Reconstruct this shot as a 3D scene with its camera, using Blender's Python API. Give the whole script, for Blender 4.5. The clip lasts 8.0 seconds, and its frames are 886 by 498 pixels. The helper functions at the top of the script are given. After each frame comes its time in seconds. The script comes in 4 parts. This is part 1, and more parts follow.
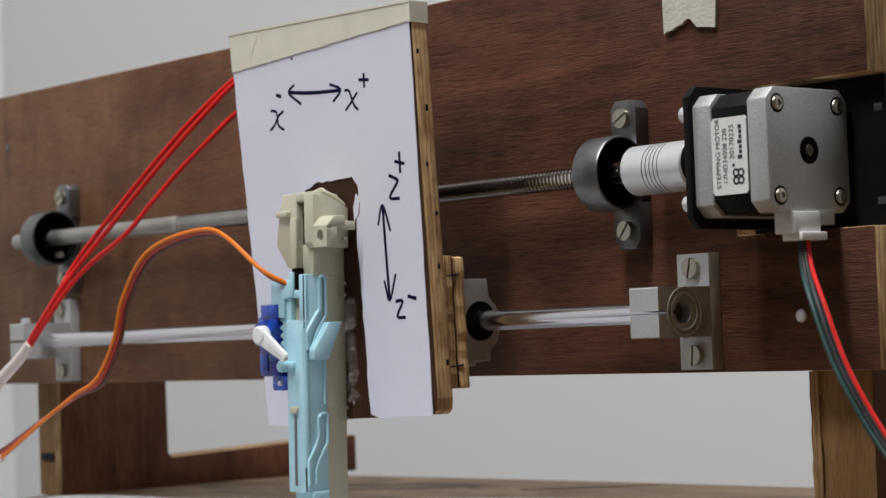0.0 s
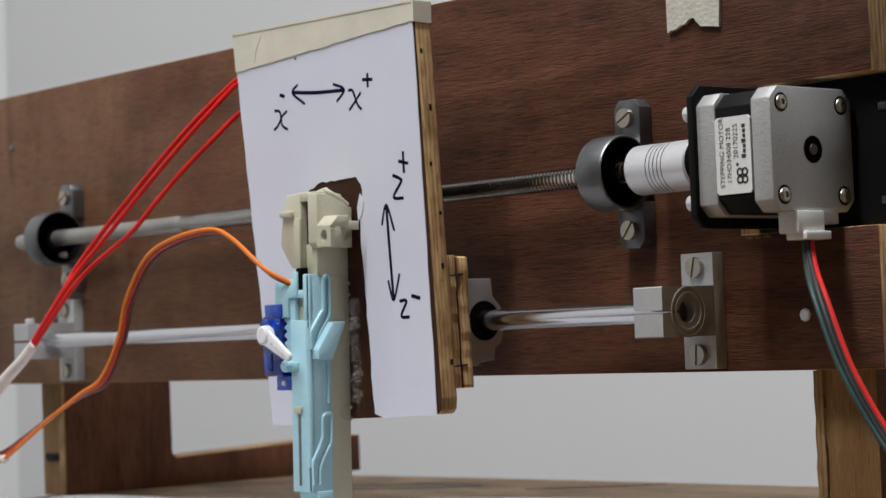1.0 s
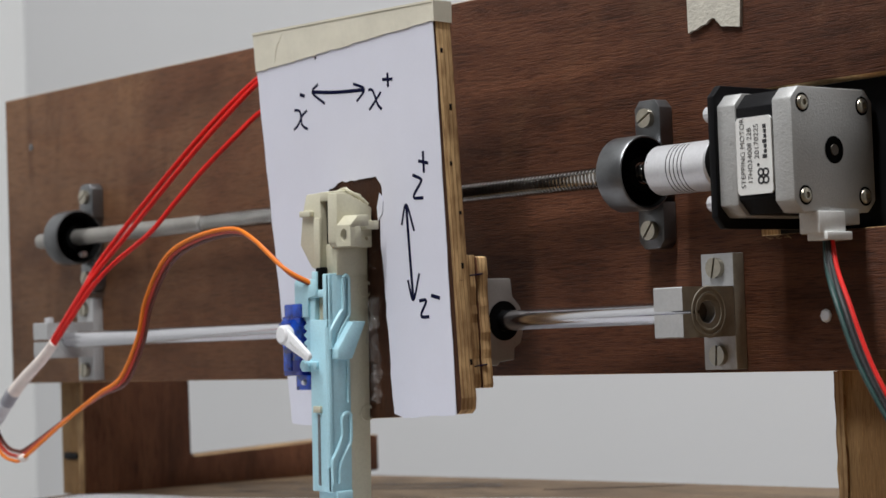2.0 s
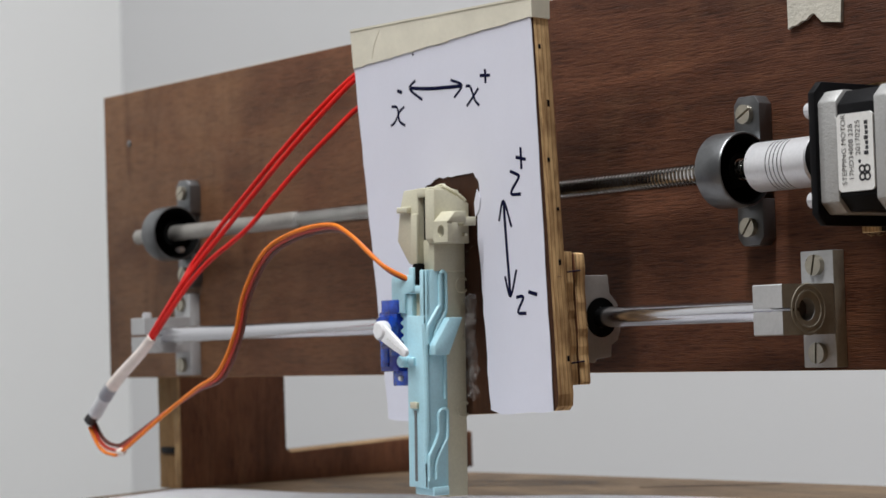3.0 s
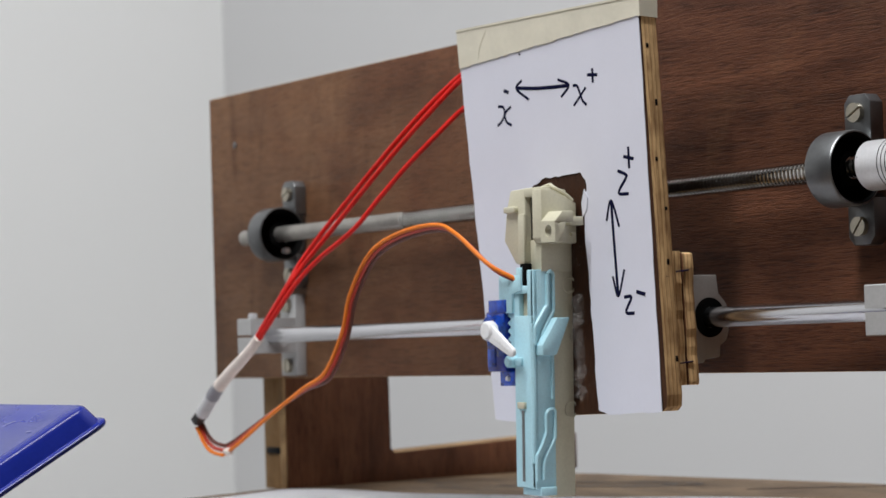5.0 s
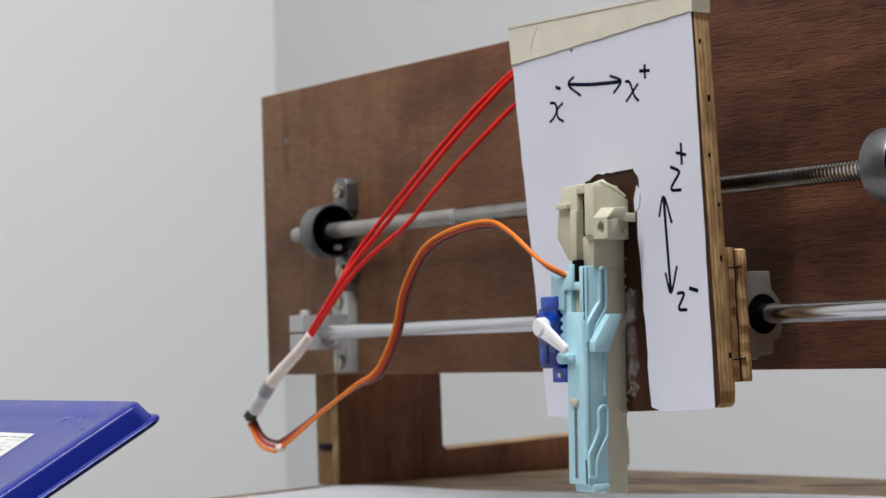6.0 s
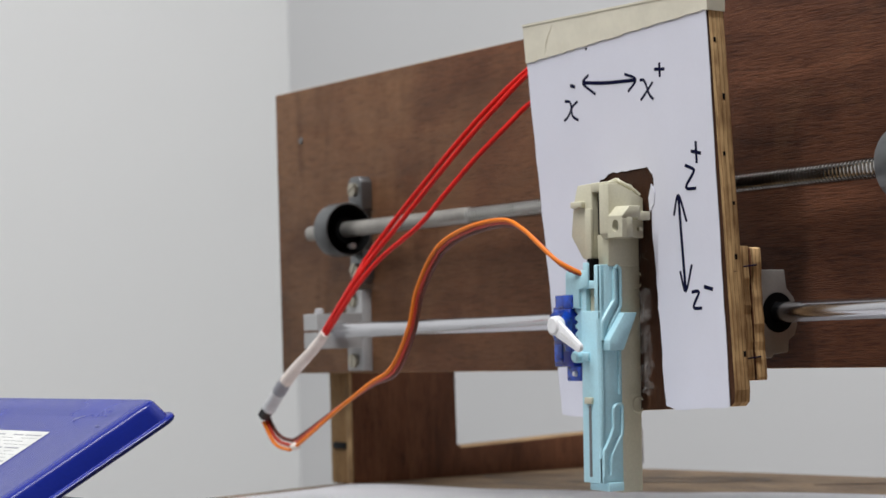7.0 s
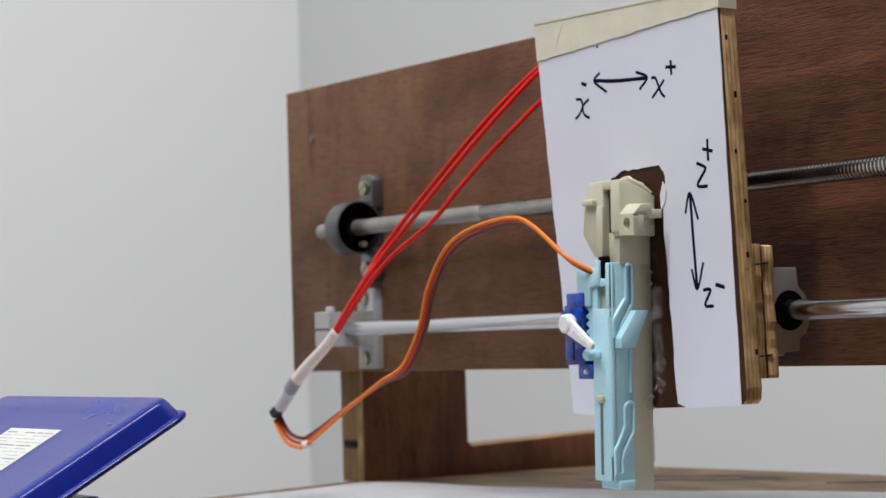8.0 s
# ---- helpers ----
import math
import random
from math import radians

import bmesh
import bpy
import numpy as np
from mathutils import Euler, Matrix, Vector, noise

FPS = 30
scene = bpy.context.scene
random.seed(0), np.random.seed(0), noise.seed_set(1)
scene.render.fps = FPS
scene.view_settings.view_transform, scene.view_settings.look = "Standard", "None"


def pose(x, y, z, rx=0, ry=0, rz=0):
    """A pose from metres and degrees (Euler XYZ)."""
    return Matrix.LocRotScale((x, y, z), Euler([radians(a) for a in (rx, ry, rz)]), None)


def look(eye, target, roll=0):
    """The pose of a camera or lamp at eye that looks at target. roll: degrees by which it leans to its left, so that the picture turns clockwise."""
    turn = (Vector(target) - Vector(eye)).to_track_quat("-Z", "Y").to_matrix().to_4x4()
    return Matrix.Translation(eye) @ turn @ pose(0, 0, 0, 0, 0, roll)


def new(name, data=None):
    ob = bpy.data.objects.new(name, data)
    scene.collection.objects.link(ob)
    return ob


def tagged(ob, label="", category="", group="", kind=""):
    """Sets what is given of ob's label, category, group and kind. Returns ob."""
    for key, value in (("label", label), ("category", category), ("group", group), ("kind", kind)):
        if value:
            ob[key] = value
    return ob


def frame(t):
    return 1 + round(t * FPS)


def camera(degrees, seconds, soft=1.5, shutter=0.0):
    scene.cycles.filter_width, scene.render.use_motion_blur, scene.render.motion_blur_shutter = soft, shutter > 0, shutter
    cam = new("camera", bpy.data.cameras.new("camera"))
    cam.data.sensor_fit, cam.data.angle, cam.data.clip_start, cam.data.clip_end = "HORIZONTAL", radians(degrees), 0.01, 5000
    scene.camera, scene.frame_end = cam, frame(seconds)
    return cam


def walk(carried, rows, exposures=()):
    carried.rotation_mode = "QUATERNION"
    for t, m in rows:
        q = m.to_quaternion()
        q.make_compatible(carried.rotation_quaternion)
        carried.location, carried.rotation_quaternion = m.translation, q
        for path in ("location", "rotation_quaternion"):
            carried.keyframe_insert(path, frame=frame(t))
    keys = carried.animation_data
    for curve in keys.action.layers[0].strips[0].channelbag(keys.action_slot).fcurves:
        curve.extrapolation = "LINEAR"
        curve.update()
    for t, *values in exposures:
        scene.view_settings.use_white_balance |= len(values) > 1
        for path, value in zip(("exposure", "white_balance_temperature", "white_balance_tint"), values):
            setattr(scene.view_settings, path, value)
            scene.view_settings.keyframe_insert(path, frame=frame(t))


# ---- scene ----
cam = camera(23.06, 8.0)
PATH = [
    (0.0, look((0.5369, -0.5862, -0.0060), (-0.22122, 0.06459, 0.03480), -2.13)),
    (0.5, look((0.5368, -0.5863, -0.0060), (-0.22206, 0.06361, 0.03504), -2.28)),
    (1.0, look((0.5368, -0.5864, -0.0060), (-0.22237, 0.06329, 0.03472), -2.20)),
    (1.2, look((0.5368, -0.5864, -0.0060), (-0.22265, 0.06295, 0.03472), -2.20)),
    (2.3, look((0.5354, -0.5876, -0.0064), (-0.23503, 0.04856, 0.03527), -1.87)),
    (2.5, look((0.5352, -0.5878, -0.0064), (-0.24250, 0.03950, 0.03501), -1.83)),
    (3.0, look((0.5339, -0.5889, -0.0068), (-0.25638, 0.02236, 0.03492), -1.78)),
    (3.5, look((0.5327, -0.5900, -0.0071), (-0.26554, 0.01080, 0.03525), -1.77)),
    (4.0, look((0.5322, -0.5905, -0.0072), (-0.27350, 0.00026, 0.03594), -1.77)),
    (4.2, look((0.5322, -0.5905, -0.0072), (-0.27588, -0.00301, 0.03602), -1.77)),
    (5.3, look((0.5306, -0.5919, -0.0077), (-0.29024, -0.02251, 0.03643), -1.76)),
    (5.5, look((0.5306, -0.5919, -0.0077), (-0.29342, -0.02709, 0.03608), -1.76)),
    (6.0, look((0.5304, -0.5921, -0.0077), (-0.29955, -0.03600, 0.03578), -1.76)),
    (6.5, look((0.5302, -0.5923, -0.0078), (-0.30084, -0.03777, 0.03543), -1.74)),
    (7.0, look((0.5300, -0.5925, -0.0078), (-0.30336, -0.04143, 0.03531), -1.74)),
    (7.5, look((0.5298, -0.5927, -0.0079), (-0.30673, -0.04640, 0.03473), -1.73)),
    (8.0, look((0.5296, -0.5929, -0.0079), (-0.30633, -0.04565, 0.03457), -1.75)),
]
walk(cam, PATH, [(0.0, -0.12), (1.2, -0.12), (2.5, 0.0), (8.0, 0.0)])
cam.data.dof.use_dof, cam.data.dof.focus_distance, cam.data.dof.aperture_fstop = True, 0.79, 23.0

# ---- room light: one long ceiling tube running towards the machine ----
world = bpy.data.worlds.new("world")
scene.world = world
world.use_nodes = True
world.node_tree.nodes["Background"].inputs[0].default_value = (0.9, 0.95, 1.0, 1)
world.node_tree.nodes["Background"].inputs[1].default_value = 0.3


def tube_light(x, y, z, length, width, watts, color):
    """A strip of light facing straight down, its length along y."""
    data = bpy.data.lights.new("ceiling_tube", "AREA")
    data.shape, data.size, data.size_y, data.energy, data.color = "RECTANGLE", width, length, watts, color
    ob = new("ceiling_tube", data)
    ob.matrix_world = pose(x, y, z)
    return ob


tube_light(0.06, -0.80, 1.62, 1.70, 0.12, 54.5, (0.975, 0.985, 1.0))


# ---- materials ----
def nodes_of(name):
    m = bpy.data.materials.new(name)
    m.use_nodes = True
    nt = m.node_tree
    return m, nt, nt.nodes["Principled BSDF"]


def noise_node(nt, scale, detail=4.0, stretch=(1, 1, 1), distort=0.0, rough=0.55):
    tc = nt.nodes.new("ShaderNodeTexCoord")
    mp = nt.nodes.new("ShaderNodeMapping")
    mp.inputs["Scale"].default_value = stretch
    nz = nt.nodes.new("ShaderNodeTexNoise")
    nz.inputs["Scale"].default_value = scale
    nz.inputs["Detail"].default_value = detail
    nz.inputs["Roughness"].default_value = rough
    nz.inputs["Distortion"].default_value = distort
    nt.links.new(tc.outputs["Object"], mp.inputs["Vector"])
    nt.links.new(mp.outputs["Vector"], nz.inputs["Vector"])
    return nz.outputs["Fac"]


def ramp_node(nt, fac, stops):
    r = nt.nodes.new("ShaderNodeValToRGB")
    el = r.color_ramp.elements
    while len(el) < len(stops):
        el.new(0.5)
    for e, (p, c) in zip(el, stops):
        e.position, e.color = p, (*c, 1)
    nt.links.new(fac, r.inputs["Fac"])
    return r.outputs["Color"]


def mix_node(nt, a, b, fac, mode="MIX"):
    mx = nt.nodes.new("ShaderNodeMix")
    mx.data_type, mx.blend_type = "RGBA", mode
    for sock, v in ((mx.inputs["Factor"], fac), (mx.inputs["A"], a), (mx.inputs["B"], b)):
        if hasattr(v, "is_linked"):
            nt.links.new(v, sock)
        else:
            sock.default_value = v if isinstance(v, float) else (*v, 1)
    return mx.outputs["Result"]


def bump_node(nt, bsdf, height, strength, distance):
    b = nt.nodes.new("ShaderNodeBump")
    b.inputs["Strength"].default_value, b.inputs["Distance"].default_value = strength, distance
    nt.links.new(height, b.inputs["Height"])
    nt.links.new(b.outputs["Normal"], bsdf.inputs["Normal"])


def rough_range(nt, bsdf, fac, lo, hi):
    mr = nt.nodes.new("ShaderNodeMapRange")
    mr.inputs["To Min"].default_value, mr.inputs["To Max"].default_value = lo, hi
    nt.links.new(fac, mr.inputs["Value"])
    nt.links.new(mr.outputs["Result"], bsdf.inputs["Roughness"])


def surface(name, color, rough=0.5, metal=0.0, vary=0.12, scale=40.0, fine=600.0, bump=0.1, depth=0.0003, stretch=(1, 1, 1), coat=0.0, grain=0.12, spec=0.5):
    """A plain surface with blotches at one scale and grain at another."""
    m, nt, b = nodes_of(name)
    big = noise_node(nt, scale, 3.0, stretch)
    small = noise_node(nt, fine, 5.0, stretch)
    dark = tuple(c * (1 - vary) for c in color)
    light = tuple(min(1.0, c * (1 + vary)) for c in color)
    c1 = ramp_node(nt, big, ((0.3, dark), (0.7, light)))
    c2 = ramp_node(nt, small, ((0.25, (1 - grain,) * 3), (0.75, (1.0, 1.0, 1.0))))
    nt.links.new(mix_node(nt, c1, c2, 1.0, "MULTIPLY"), b.inputs["Base Color"])
    b.inputs["Metallic"].default_value = metal
    b.inputs["Coat Weight"].default_value = coat
    b.inputs["Specular IOR Level"].default_value = spec
    rough_range(nt, b, big, max(0.02, rough - 0.08), min(1.0, rough + 0.08))
    bump_node(nt, b, small, bump, depth)
    return m


def wood(name, dark, mid, light, stretch, pore=0.5, rough=0.55, faded=None):
    """Veneer: long figure, fine pores along the grain, pale flecks, broad stains."""
    m, nt, b = nodes_of(name)
    figure = noise_node(nt, 7.0, 7.0, stretch, 0.9, 0.62)
    fine = tuple(2.6 if k == min(stretch) else 6.5 * k for k in stretch)
    short = tuple(5.0 if k == min(stretch) else 6.5 * k for k in stretch)
    pores = noise_node(nt, 44.0, 4.0, fine, 0.25, 0.65)
    fleck = noise_node(nt, 40.0, 3.0, short, 0.2, 0.6)
    stain = noise_node(nt, 10.0, 4.0, (1, 1, 0.8), 0.5)
    c = ramp_node(nt, figure, ((0.28, dark), (0.5, mid), (0.72, light)))
    p = ramp_node(nt, pores, ((0.38, (pore, pore * 0.92, pore * 0.88)), (0.50, (1, 1, 1))))
    k = ramp_node(nt, fleck, ((0.60, (1, 1, 1)), (0.72, (1.5, 1.45, 1.4))))
    s = ramp_node(nt, stain, ((0.32, (0.62, 0.58, 0.56)), (0.62, (1.1, 1.09, 1.08))))
    for layer in (p, k, s):
        c = mix_node(nt, c, layer, 1.0, "MULTIPLY")
    if faded:
        # sun-faded tan veneer towards one end, with upright blotches in it
        tc, sep, mr, ad = (nt.nodes.new("ShaderNode" + k) for k in ("TexCoord", "SeparateXYZ", "MapRange", "Math"))
        nt.links.new(tc.outputs["Object"], sep.inputs["Vector"])
        nt.links.new(sep.outputs["X"], mr.inputs["Value"])
        for k, v in (("From Min", -0.30), ("From Max", 0.06), ("To Min", 0.40), ("To Max", -0.12)):
            mr.inputs[k].default_value = v
        nt.links.new(mr.outputs["Result"], ad.inputs[0])
        nt.links.new(noise_node(nt, 22.0, 5.0, (1.0, 1, 0.8), 0.8), ad.inputs[1])
        w = ramp_node(nt, ad.outputs["Value"], ((0.42, (0, 0, 0)), (0.98, (1, 1, 1))))
        c = mix_node(nt, c, mix_node(nt, faded, p, 0.7, "MULTIPLY"), w)
        smear = ramp_node(nt, noise_node(nt, 30.0, 4.0, (0.45, 1, 1.4), 0.8), ((0.32, (0.72, 0.66, 0.62)), (0.50, (1, 1, 1))))
        blot = ramp_node(nt, noise_node(nt, 21.0, 4.0, (2.0, 1, 0.55), 0.9), ((0.30, (0.56, 0.5, 0.48)), (0.47, (1, 1, 1))))
        c = mix_node(nt, c, smear, 0.8, "MULTIPLY")
        c = mix_node(nt, c, mix_node(nt, c, blot, 0.9, "MULTIPLY"), w)
    nt.links.new(c, b.inputs["Base Color"])
    rough_range(nt, b, figure, rough - 0.12, rough + 0.1)
    b.inputs["Specular IOR Level"].default_value = 0.16
    bump_node(nt, b, pores, 0.9, 0.0006)
    return m


def ply_edge(name, stretch, dark=(0.06, 0.024, 0.008), light=(0.74, 0.50, 0.245)):
    """Cut edge of plywood: the veneers as bands."""
    m, nt, b = nodes_of(name)
    bands = noise_node(nt, 1.0, 2.0, stretch, 0.3)
    fibre = noise_node(nt, 500.0, 4.0, (1, 1, 0.2))
    c = ramp_node(nt, bands, ((0.24, dark), (0.32, tuple(0.45 * (a + e) for a, e in zip(dark, light))), (0.42, light)))
    f = ramp_node(nt, fibre, ((0.3, (0.55, 0.48, 0.42)), (0.6, (1, 1, 1))))
    burn = ramp_node(nt, noise_node(nt, 45.0, 3.0), ((0.36, (0.42, 0.34, 0.28)), (0.52, (1, 1, 1))))
    f = mix_node(nt, f, burn, 0.55, "MULTIPLY")
    # dark glue lines between the veneers
    axis = "XYZ"[max(range(3), key=lambda k: stretch[k])]
    tc, sep, wob, mul, fr = (nt.nodes.new("ShaderNode" + k) for k in ("TexCoord", "SeparateXYZ", "Math", "Math", "Math"))
    nt.links.new(tc.outputs["Object"], sep.inputs["Vector"])
    mul.operation, wob.operation, fr.operation = "MULTIPLY", "MULTIPLY_ADD", "FRACT"
    mul.inputs[1].default_value = 1 / 0.00195
    nt.links.new(sep.outputs[axis], mul.inputs[0])
    nt.links.new(noise_node(nt, 40.0, 3.0), wob.inputs[0])
    wob.inputs[1].default_value = 0.7
    nt.links.new(mul.outputs["Value"], wob.inputs[2])
    nt.links.new(wob.outputs["Value"], fr.inputs[0])
    lines = ramp_node(nt, fr.outputs["Value"], ((0.0, (0.34, 0.2, 0.11)), (0.14, (0.55, 0.38, 0.24)), (0.34, (1, 1, 1))))
    c = mix_node(nt, c, lines, 0.6, "MULTIPLY")
    nt.links.new(mix_node(nt, c, f, 1.0, "MULTIPLY"), b.inputs["Base Color"])
    b.inputs["Roughness"].default_value = 0.8
    bump_node(nt, b, bands, 0.5, 0.0006)
    return m


VENEER = wood("dark_veneer", (0.072, 0.0268, 0.0126), (0.126, 0.0478, 0.0236), (0.196, 0.080, 0.0415), (1.0, 9.0, 9.0), 0.46, 0.5, (0.228, 0.116, 0.059))
VENEER_UP = wood("dark_veneer_upright", (0.085, 0.032, 0.015), (0.14, 0.056, 0.027), (0.19, 0.084, 0.044), (9.0, 9.0, 1.0), 0.5, 0.6)
PLATEWOOD = wood("dark_stained_ply", (0.035, 0.014, 0.007), (0.066, 0.028, 0.014), (0.105, 0.048, 0.025), (9.0, 9.0, 1.0), 0.5, 0.6)
BED = wood("worn_table_wood", (0.09, 0.06, 0.036), (0.2, 0.14, 0.086), (0.29, 0.21, 0.134), (1.2, 5.0, 5.0), 0.6, 0.6)
EDGE_Y = ply_edge("ply_edge", (15.0, 700.0, 15.0))
EDGE_X = ply_edge("ply_edge_upright", (350.0, 15.0, 15.0), (0.15, 0.08, 0.035), (0.44, 0.29, 0.14))
EDGE_Z = ply_edge("ply_edge_flat", (15.0, 15.0, 400.0))
LIGHTWOOD = wood("pale_ply_strip", (0.2, 0.11, 0.05), (0.36, 0.22, 0.1), (0.45, 0.3, 0.15), (8.0, 8.0, 1.0), 0.7, 0.7)
PAPER = surface("white_paper", (0.68, 0.685, 0.77), 0.75, 0, 0.02, 30, 900, 0.04, 0.0003, grain=0.02)
SHEET = surface("table_paper", (0.9, 0.9, 0.94), 0.75, 0, 0.02, 20, 900, 0.1, 0.0004)
TAPE = surface("masking_tape", (0.7, 0.66, 0.54), 0.7, 0, 0.05, 60, 500, 0.25, 0.0004, grain=0.06)
OLDTAPE = surface("old_masking_tape", (0.6, 0.57, 0.49), 0.75, 0, 0.1, 90, 600, 0.7, 0.0006)
INK = surface("blue_black_ink", (0.006, 0.007, 0.03), 0.85, 0, 0.1, 200, 900, 0.05, spec=0.05)
ZINC = surface("cast_zinc", (0.19, 0.195, 0.2), 0.33, 0.8, 0.14, 90, 900, 0.25, 0.0003)
ALU = surface("satin_aluminium", (0.48, 0.48, 0.48), 0.42, 0.25, 0.06, 60, 900, 0.12, 0.0002)
ALUTURN = surface("turned_aluminium", (0.42, 0.4, 0.37), 0.38, 0.8, 0.12, 80, 900, 0.15, 0.0002)
COUPLER = surface("bright_aluminium", (0.74, 0.74, 0.76), 0.3, 0.45, 0.04, 50, 900, 0.08, 0.0002, (1, 1, 1))
# Clamp wear, with the side's shade and wood reflection mixed into the colour.
CLAMPSIDE_SHADED = surface("worn_shaded_clamp_side", (0.36, 0.325, 0.26), 0.5, 0.15, 0.2, 120, 900, 0.3, 0.0003)
# Dark brown for the rod and shaft ends.
ENDFACE = surface("dark_brown_rod_end", (0.09, 0.07, 0.05), 0.5, 0.3, 0.3, 200, 900, 0.3, 0.0003)
MILLED = surface("milled_aluminium", (0.44, 0.425, 0.405), 0.42, 0.4, 0.08, 90, 900, 0.15, 0.0002)
CHROME = surface("chromed_steel", (0.64, 0.64, 0.67), 0.2, 1.0, 0.02, 20, 400, 0.0, 0.0001, grain=0.02)
STEEL = surface("threaded_steel", (0.6, 0.59, 0.57), 0.16, 1.0, 0.12, 50, 800, 0.02, 0.0001)
BRASSY = surface("nickel_screw", (0.47, 0.43, 0.35), 0.3, 0.95, 0.12, 200, 900, 0.15, 0.0002)
BLACK = surface("black_paint", (0.006, 0.006, 0.007), 0.5, 0, 0.2, 80, 900, 0.15, 0.0002, spec=0.12)
# Black of the seal and boss, also painted into recesses as shade.
RUBBER_AND_SHADE = surface("black_rubber_and_shade", (0.005, 0.005, 0.005), 0.8, 0, 0.2, 80, 900, 0.1, spec=0.03)
LAMINATE = surface("motor_laminations", (0.006, 0.006, 0.007), 0.55, 0.0, 0.2, 80, 900, 0.2, 0.0002, (40, 1, 1), spec=0.12)
DIECAST = surface("die_cast_aluminium", (0.48, 0.48, 0.47), 0.45, 0.45, 0.06, 60, 1300, 0.7, 0.0004)
LABEL = surface("label_white", (0.78, 0.78, 0.76), 0.5, 0, 0.03, 60, 900, 0.03)
BEIGE = surface("beige_plastic", (0.6, 0.57, 0.43), 0.42, 0, 0.04, 40, 900, 0.06, 0.0002)
AQUA = surface("pale_blue_plastic", (0.45, 0.73, 0.82), 0.36, 0, 0.05, 40, 900, 0.06, 0.0002)
# Strong blotches put the clear plastic's highlights into its colour.
SERVO = surface("clear_blue_plastic", (0.012, 0.085, 0.78), 0.08, 0, 0.75, 300, 900, 0.1, 0.0003, (1, 1, 1), 0.25)
SERVO.node_tree.nodes["Principled BSDF"].inputs["Transmission Weight"].default_value = 0.45
SERVO_DEEP = surface("deep_blue_plastic", (0.002, 0.016, 0.24), 0.12, 0, 0.4, 200, 900, 0.06, 0.0002, (1, 1, 1), 0.4)
WHITE = surface("white_nylon", (0.85, 0.85, 0.86), 0.4, 0, 0.02, 60, 900, 0.05)
RED = surface("red_insulation", (0.66, 0.012, 0.008), 0.42, 0, 0.08, 120, 900, 0.03, spec=0.3)
ORANGE = surface("orange_insulation", (0.8, 0.2, 0.012), 0.45, 0, 0.08, 120, 900, 0.03, spec=0.3)
BROWN = surface("brown_insulation", (0.11, 0.02, 0.008), 0.4, 0, 0.1, 120, 900, 0.03)
DEEPRED = surface("dark_red_insulation", (0.5, 0.035, 0.012), 0.4, 0, 0.1, 120, 900, 0.03)
GREEN = surface("green_insulation", (0.006, 0.045, 0.04), 0.4, 0, 0.1, 120, 900, 0.03)
BLACKWIRE = surface("black_insulation", (0.012, 0.012, 0.013), 0.4, 0, 0.1, 120, 900, 0.03)
SLEEVE = surface("taped_sleeve", (0.8, 0.71, 0.65), 0.6, 0, 0.08, 150, 700, 0.4, 0.0004)
GREYSLEEVE = surface("grey_sleeve", (0.6, 0.6, 0.62), 0.55, 0, 0.08, 150, 700, 0.3, 0.0004)
GREYSLEEVE_DARK = surface("grey_tape", (0.3, 0.3, 0.33), 0.6, 0, 0.1, 150, 700, 0.3, 0.0004)
PALEPRINT = surface("pale_grey_print", (0.42, 0.42, 0.42), 0.6, 0, 0.1, 150, 700, 0.1)
STICKER = surface("sticker_paper", (0.62, 0.62, 0.6), 0.6, 0, 0.06, 60, 900, 0.05)
CASE = surface("blue_plastic_case", (0.010, 0.021, 0.235), 0.26, 0, 0.12, 25, 900, 0.06, 0.0002, spec=0.3)
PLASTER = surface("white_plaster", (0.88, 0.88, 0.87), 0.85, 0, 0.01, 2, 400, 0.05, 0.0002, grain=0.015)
# Same plaster as the side wall, darkened for the weaker light back there.
PLASTER_SHADED = surface("white_plaster_shaded", (0.73, 0.73, 0.735), 0.85, 0, 0.01, 2, 400, 0.05, 0.0002, grain=0.015)
STAIN = surface("old_stain", (0.075, 0.06, 0.048), 0.6, 0, 0.3, 60, 500, 0.1)
# Near-black for unseen walls and floor, so that they bounce little light.
BOUNCE_CUT = surface("dark_bounce_cut", (0.05, 0.049, 0.048), 0.9, 0, 0.1, 8, 200, 0.2, 0.002)
FLOOR = surface("unseen_floor_dark", (0.055, 0.05, 0.046), 0.5, 0, 0.15, 6, 200, 0.1)


def glue_material():
    m, nt, b = nodes_of("hot_glue")
    b.inputs["Base Color"].default_value = (0.8, 0.76, 0.72, 1)
    b.inputs["Roughness"].default_value = 0.1
    b.inputs["Coat Weight"].default_value = 0.6
    b.inputs["Alpha"].default_value = 0.09
    bump_node(nt, b, noise_node(nt, 260.0, 3.0), 0.6, 0.0012)
    return m


PRINT = surface("grey_print", (0.05, 0.05, 0.055), 0.7, 0, 0.1, 200, 900, 0.02, spec=0.1)
GLUE = glue_material()


# ---- mesh helpers ----
def thing(name, at, label, category, group="", kind=""):
    ob = new(name)
    ob.location = at
    ob.empty_display_size = 0.01
    return tagged(ob, label, category, group, kind)


def base_of(ob):
    p = Vector(ob.location)
    while ob.parent:
        ob = ob.parent
        p += Vector(ob.location)
    return p


